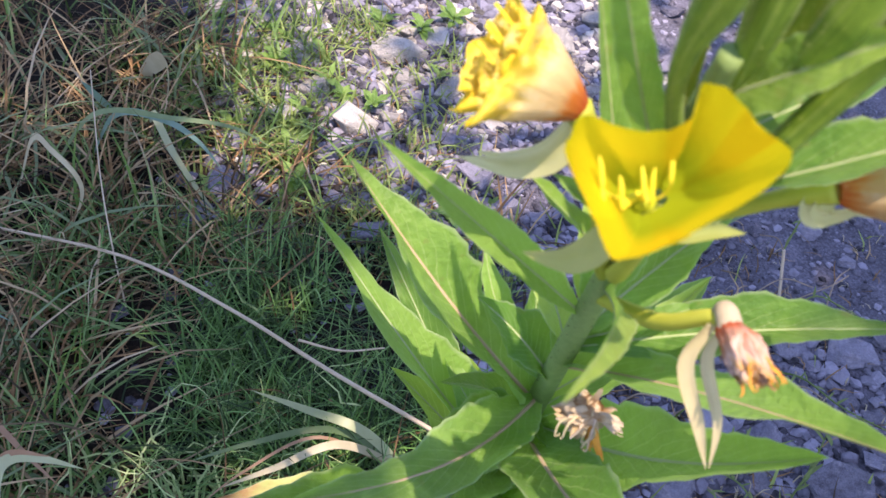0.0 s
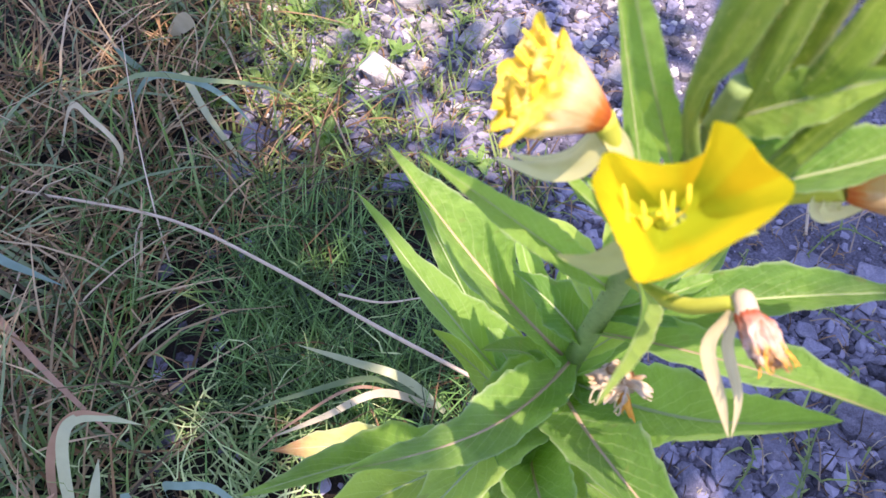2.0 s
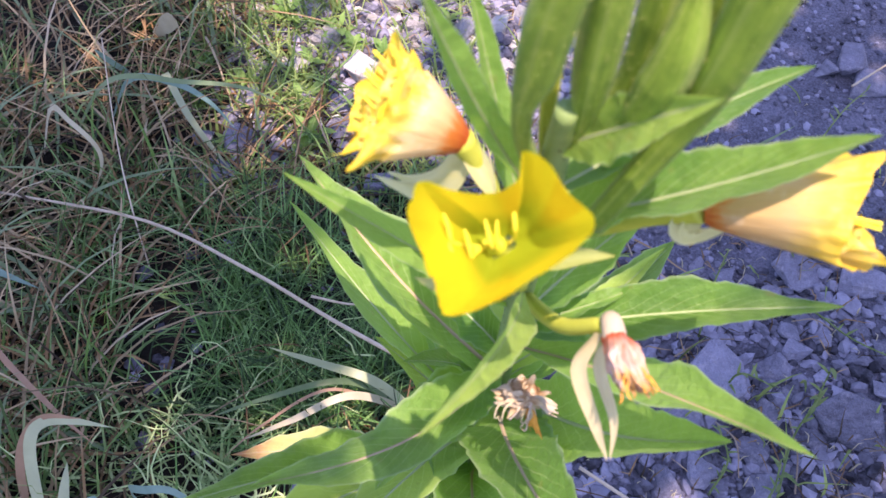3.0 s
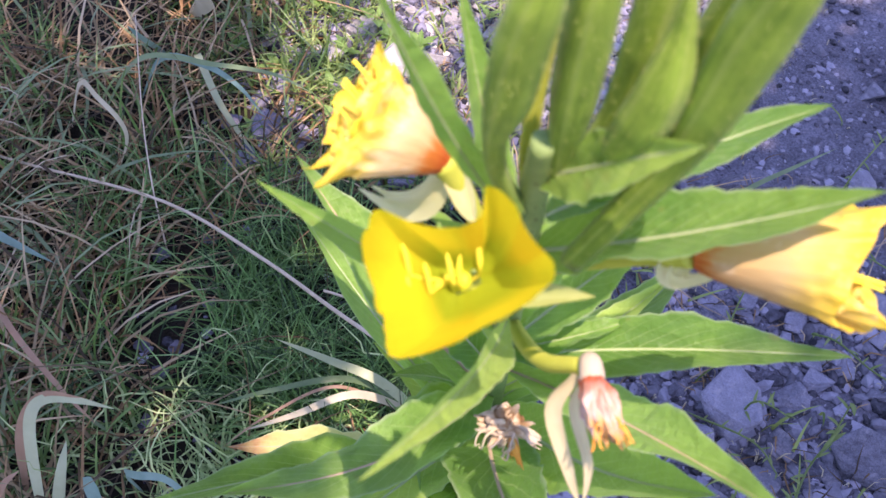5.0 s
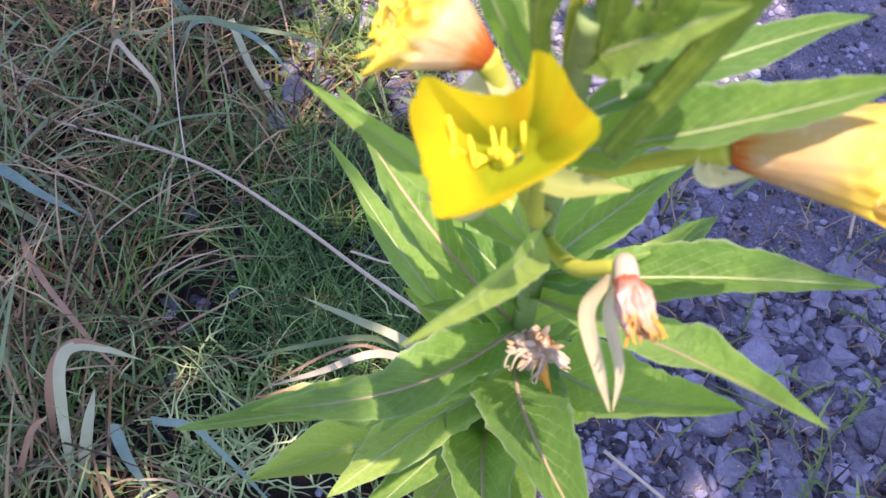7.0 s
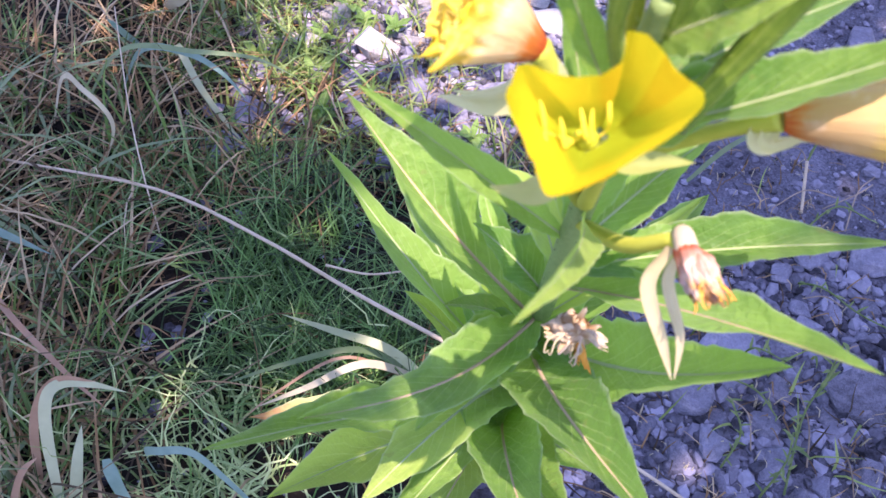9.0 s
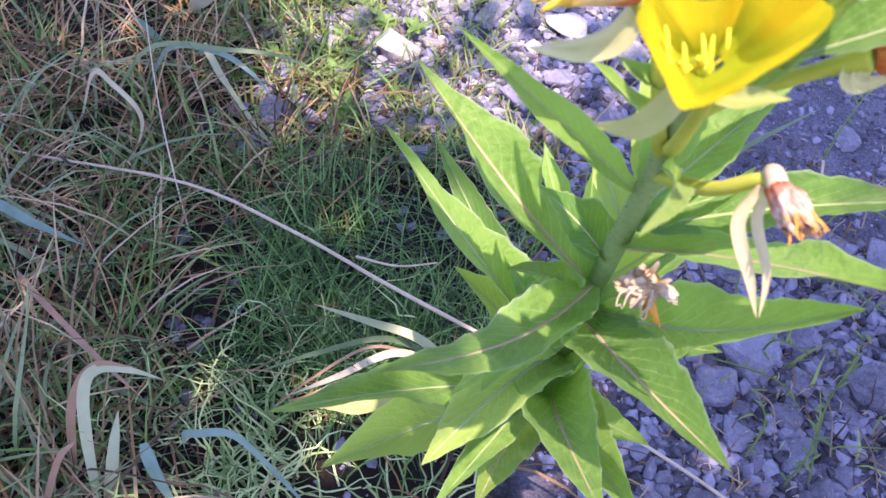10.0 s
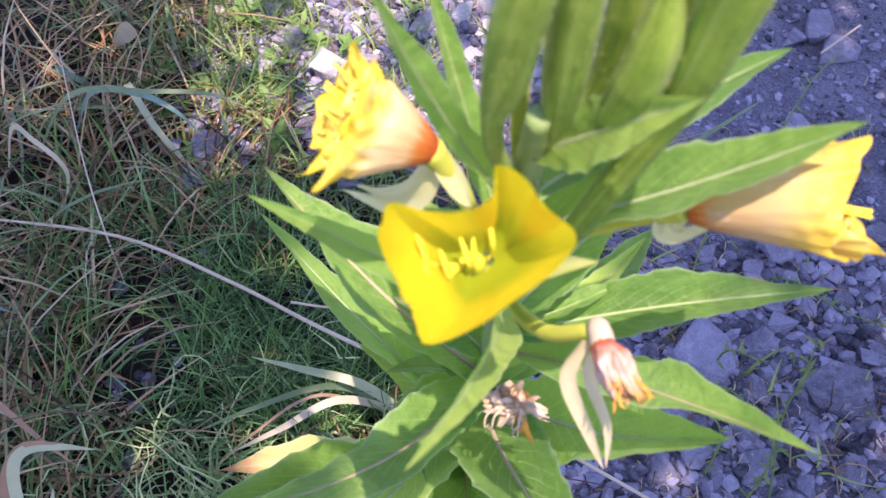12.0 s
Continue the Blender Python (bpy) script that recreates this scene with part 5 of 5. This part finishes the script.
def build_wilted_flower(base, mouth, wide, rw, rt, tube_pts, sepals, seed, label, ruffle=1.0, flare=0.9, lobe=0.12, flaps=6, mat=None, stamen=None):
    fl = part("wilted_flower", None, plant, label)
    mat = mat or M_WILT
    b, m_ = V(base), V(mouth)
    ax = unit(m_ - b)
    e1 = unit(V(wide) - (V(wide) @ ax) * ax)
    e2 = np.cross(ax, e1)
    v, f, uv = wilted_funnel(base, mouth, wide, rw, rt, seed, ruffle, flare, lobe=lobe)
    part("corolla", mesh_of("corolla", v, f, mat, uv), fl, "crumpled yellow petals, orange at the base")
    v, f, uv = wilted_funnel(base, b + (m_ - b) * 1.06, wide, rw * 0.84, rt * 0.70, seed + 7, ruffle, flare, phase=1.3, lobe=lobe)
    part("inner_petals", mesh_of("inner_petals", v, f, mat, uv), fl)
    rng = random.Random(seed)
    for k in range(flaps):
        a = rng.uniform(-1.1, 1.1) + (0 if k % 2 else math.pi)
        p = m_ - ax * rng.uniform(0.002, 0.005) + e1 * rw * rng.uniform(0.2, 0.55) * math.cos(a) + e2 * rt * 0.6 * math.sin(a)
        v, f, uv = curled_edge(p, ax + 0.1 * e1 * math.cos(a), e2 * math.cos(a) - e1 * math.sin(a) + 0.3 * e1 * rng.uniform(-1, 1), rng.uniform(0.004, 0.007), rng.uniform(0.013, 0.019), seed + k, rng.uniform(1.0, 1.9))
        part("petal_edge", mesh_of("petal_edge", v, f, mat, uv), fl)
    for k in range(4):
        d = unit(ax + (0.35 * V((rng.uniform(-1, 1), rng.uniform(-1, 1), rng.uniform(0, 1))) if stamen is None else V(stamen) + 0.15 * V((rng.uniform(-1, 1), rng.uniform(-1, 1), rng.uniform(-1, 1)))))
        p = m_ - ax * 0.004 + e1 * rng.uniform(-0.4, 0.6) * rw
        v, f = tube([p, p + d * 0.006, p + d * 0.0105], [0.0004, 0.0005, 0.0006], 6, 8)
        part("stamen", mesh_of("stamen", v, f, M_STAMEN), fl)
    v, f = tube(tube_pts, [0.0030, 0.0030, 0.0026, 0.0042], 12, 24)
    part("floral_tube", mesh_of("floral_tube", v, f, M_TUBE), fl, "yellow-green flower tube")
    for pts, w, hint in sepals:
        sepal(pts, w, hint, fl, M_PALE)


build_wilted_flower((-0.0455, -0.1760, 0.6545), (-0.0705, -0.1725, 0.6700), (0.31, 0.82, 0.49), 0.0190, 0.0135,
                    [axis_at(0.575), axis_at(0.600) + V((-0.008, -0.002, 0.0)), V((-0.036, -0.178, 0.636)), V((-0.0460, -0.1760, 0.6555))],
                    [([(-0.0440, -0.1765, 0.6500), (-0.0490, -0.1775, 0.6385), (-0.0575, -0.1720, 0.6290), (-0.0665, -0.1605, 0.6185), (-0.0734, -0.1525, 0.6120)], 0.0085, (0, -0.5, 1)),
                     ([(-0.0440, -0.1745, 0.6510), (-0.0500, -0.1735, 0.6370), (-0.0590, -0.1660, 0.6260), (-0.0680, -0.1560, 0.6180)], 0.0060, (0, -0.5, 1)),
                     ([(-0.0449, -0.1746, 0.6520), (-0.0405, -0.1794, 0.6480), (-0.0378, -0.1844, 0.6446), (-0.0355, -0.1880, 0.6415)], 0.0070, (0.3, -1, 0.3))],
                    2, "wilted yellow flower with a ruffled mouth and orange base", lobe=0.05, stamen=(-0.4, 0.4, 0.6))
build_wilted_flower((0.0225, -0.2025, 0.6535), (0.0610, -0.2090, 0.6640), (0.37, 0.65, 0.66), 0.0165, 0.0120,
                    [axis_at(0.600), axis_at(0.615) + V((0.012, 0.0, 0.002)), V((0.010, -0.197, 0.643)), V((0.0220, -0.2025, 0.6535))],
                    [([(0.0200, -0.2010, 0.6530), (0.0165, -0.2040, 0.6475), (0.0202, -0.2047, 0.6445), (0.0286, -0.2027, 0.6460), (0.0370, -0.2045, 0.6445)], 0.0060, (-0.3, -0.6, 0.8)),
                     ([(0.0215, -0.2020, 0.6520), (0.0190, -0.2055, 0.6470), (0.0260, -0.2045, 0.6465), (0.0343, -0.2029, 0.6480)], 0.0055, (-0.3, -0.8, 0.6))],
                    5, "wilted pale yellow flower hanging sideways with an orange base", ruffle=0.35, flare=0.75, lobe=0.14, flaps=2, mat=M_WILT_PEACH, stamen=(0.5, -0.5, -0.1))


def build_withered_flower():
    """Bent seed tube with hanging pale sepals and shrivelled red petals."""
    fl = part("withered_flower", None, plant, "withered flower with shrivelled red petals and hanging pale sepals")
    knob = V((0.0, -0.2165, 0.6130))
    v, f = tube([axis_at(0.560), V((-0.0145, -0.192, 0.583)), V((-0.0100, -0.205, 0.596)), knob + V((-0.003, 0.003, -0.003)), knob], [0.0026, 0.0030, 0.0028, 0.0026, 0.0024], 10, 26)
    part("floral_tube", mesh_of("floral_tube", v, f, M_TUBE), fl, "bent yellow-green seed tube")
    v, f = tube([knob + V((-0.001, 0.003, 0.000)), knob + V((0.0, 0.001, 0.0025)), knob + V((0.0005, -0.003, 0.002)), knob + V((0.0006, -0.006, 0.0))], [0.0020, 0.0034, 0.0038, 0.0036], 12, 16)
    part("calyx", mesh_of("calyx", v, f, M_DOWN), fl, "pale downy calyx cap")
    tip = V((0.0035, -0.2405, 0.569))
    for off, w in (((-0.0024, 0.0, 0.0), 0.0050), ((0.0024, 0.001, 0.0), 0.0040)):
        o = V(off)
        sepal([knob + V((-0.001, -0.001, -0.001)) + o, knob + V((-0.0055, -0.006, -0.013)) + o * 1.4, knob * 0.4 + tip * 0.6 + V((-0.0015, -0.003, -0.003)) + o * 1.3, tip + o * 0.2], w, (0, -1, 0.5), fl, M_CREAM, "cream sepal hanging down")
    rng = random.Random(9)
    a = knob + V((0.0, -0.003, 0.0))
    end = V((0.0056, -0.243, 0.6210))
    ax = unit(end - a)
    for k, (reach, r1) in enumerate(((0.62, 0.0064), (0.78, 0.0056), (0.88, 0.0040))):
        v, f, uv = wilted_corolla(a, a + (end - a) * reach, 0, 0.20, 30 + k, nu=22, nv=44, r0=0.0040, r1=r1, flat=0.85)
        part("petal", mesh_of("petal", v, f, M_BELL, uv), fl, "shrivelled brick-red petal bell" if k == 0 else "shrivelled brick-red petal")
    for k in range(11):
        d = V((rng.uniform(-1, 1), rng.uniform(-0.5, 0.5), rng.uniform(-1, 1)))
        p = a + (end - a) * rng.uniform(0.55, 0.72) + d * 0.0036
        q = p + ax * rng.uniform(0.003, 0.007) + d * 0.0028 + V((0, 0, -0.002))
        v, f = tube([p, (p + q) / 2 + d * 0.0008, q, q + ax * 0.001 + V((rng.uniform(-1, 1), 0, -1)) * 0.0012], [0.0003, 0.0004, 0.0004, 0.0002], 5, 8)
        part("stamen", mesh_of("stamen", v, f, M_ORANGE), fl, "dried orange stamen")


build_withered_flower()


def build_dry_flower():
    """A dead bloom, crumpled brown and white, clinging to the stem."""
    fl = part("dry_flower", None, plant, "dead dried flower crumpled brown and white")
    mid = V((-0.0150, -0.1840, 0.5120))
    rng = random.Random(14)
    for k in range(5):
        d = unit((rng.uniform(-1, 1), rng.uniform(-1, 0.4), rng.uniform(-0.6, 0.8)))
        v, f, uv = wilted_corolla(mid - d * 0.006, mid + d * rng.uniform(0.005, 0.008), 0, 0.35, 50 + k, nu=16, nv=30, r0=0.0040, r1=rng.uniform(0.0058, 0.0080), flat=0.8)
        part("petal", mesh_of("petal", v, f, M_CRUMB, uv), fl)
    v, f, uv = wilted_corolla(mid + V((0.003, -0.003, 0.002)), mid + V((0.0125, -0.008, 0.003)), 0, 0.3, 62, nu=14, nv=26, r0=0.0015, r1=0.0044, flat=0.5)
    part("petal", mesh_of("petal", v, f, M_STRAW, uv), fl, "papery whitish petal")
    for k in range(9):
        d = unit((rng.uniform(-0.7, 0.4), rng.uniform(-0.8, 0.0), rng.uniform(-1, -0.2)))
        p = mid + V((rng.uniform(-6, 4), rng.uniform(-5, 0), rng.uniform(-4, 3))) * 0.001
        q = p + d * rng.uniform(0.004, 0.010) + V((0, -0.002, -0.004))
        v, f = tube([p, p * 0.5 + q * 0.5 + V((rng.uniform(-2, 2), rng.uniform(-2, 2), 2)) * 0.001, q, q + V((rng.uniform(-2, 2), 0, 1.5)) * 0.001], [0.0005, 0.0005, 0.0004, 0.0002], 5, 10)
        part("filament", mesh_of("filament", v, f, M_CREAM if k % 3 else M_DRY), fl, "curled dry filament")
    low = V((-0.0100, -0.1925, 0.5020))
    v, f, uv = wilted_corolla(mid + V((0.002, -0.004, -0.003)), low, 0, 0.35, 71, nu=12, nv=18, r0=0.0016, r1=0.0038, flat=0.5)
    part("petal", mesh_of("petal", v, f, M_ORANGE, uv), fl, "yellow-orange dried petal tip")
    for k in range(3):
        d = unit((rng.uniform(-1, 1), rng.uniform(-0.6, 0.2), rng.uniform(0.1, 0.9)))
        p = mid + d * 0.003
        sepal([p, p + d * 0.005, p + d * rng.uniform(0.007, 0.010) + V((0, 0, 0.001)), p + d * rng.uniform(0.009, 0.013) + V((0, 0, -0.001))], rng.uniform(0.0022, 0.004), (0, -1, 0.6), fl, M_CRUMB, "curled dry brown sepal")


build_dry_flower()
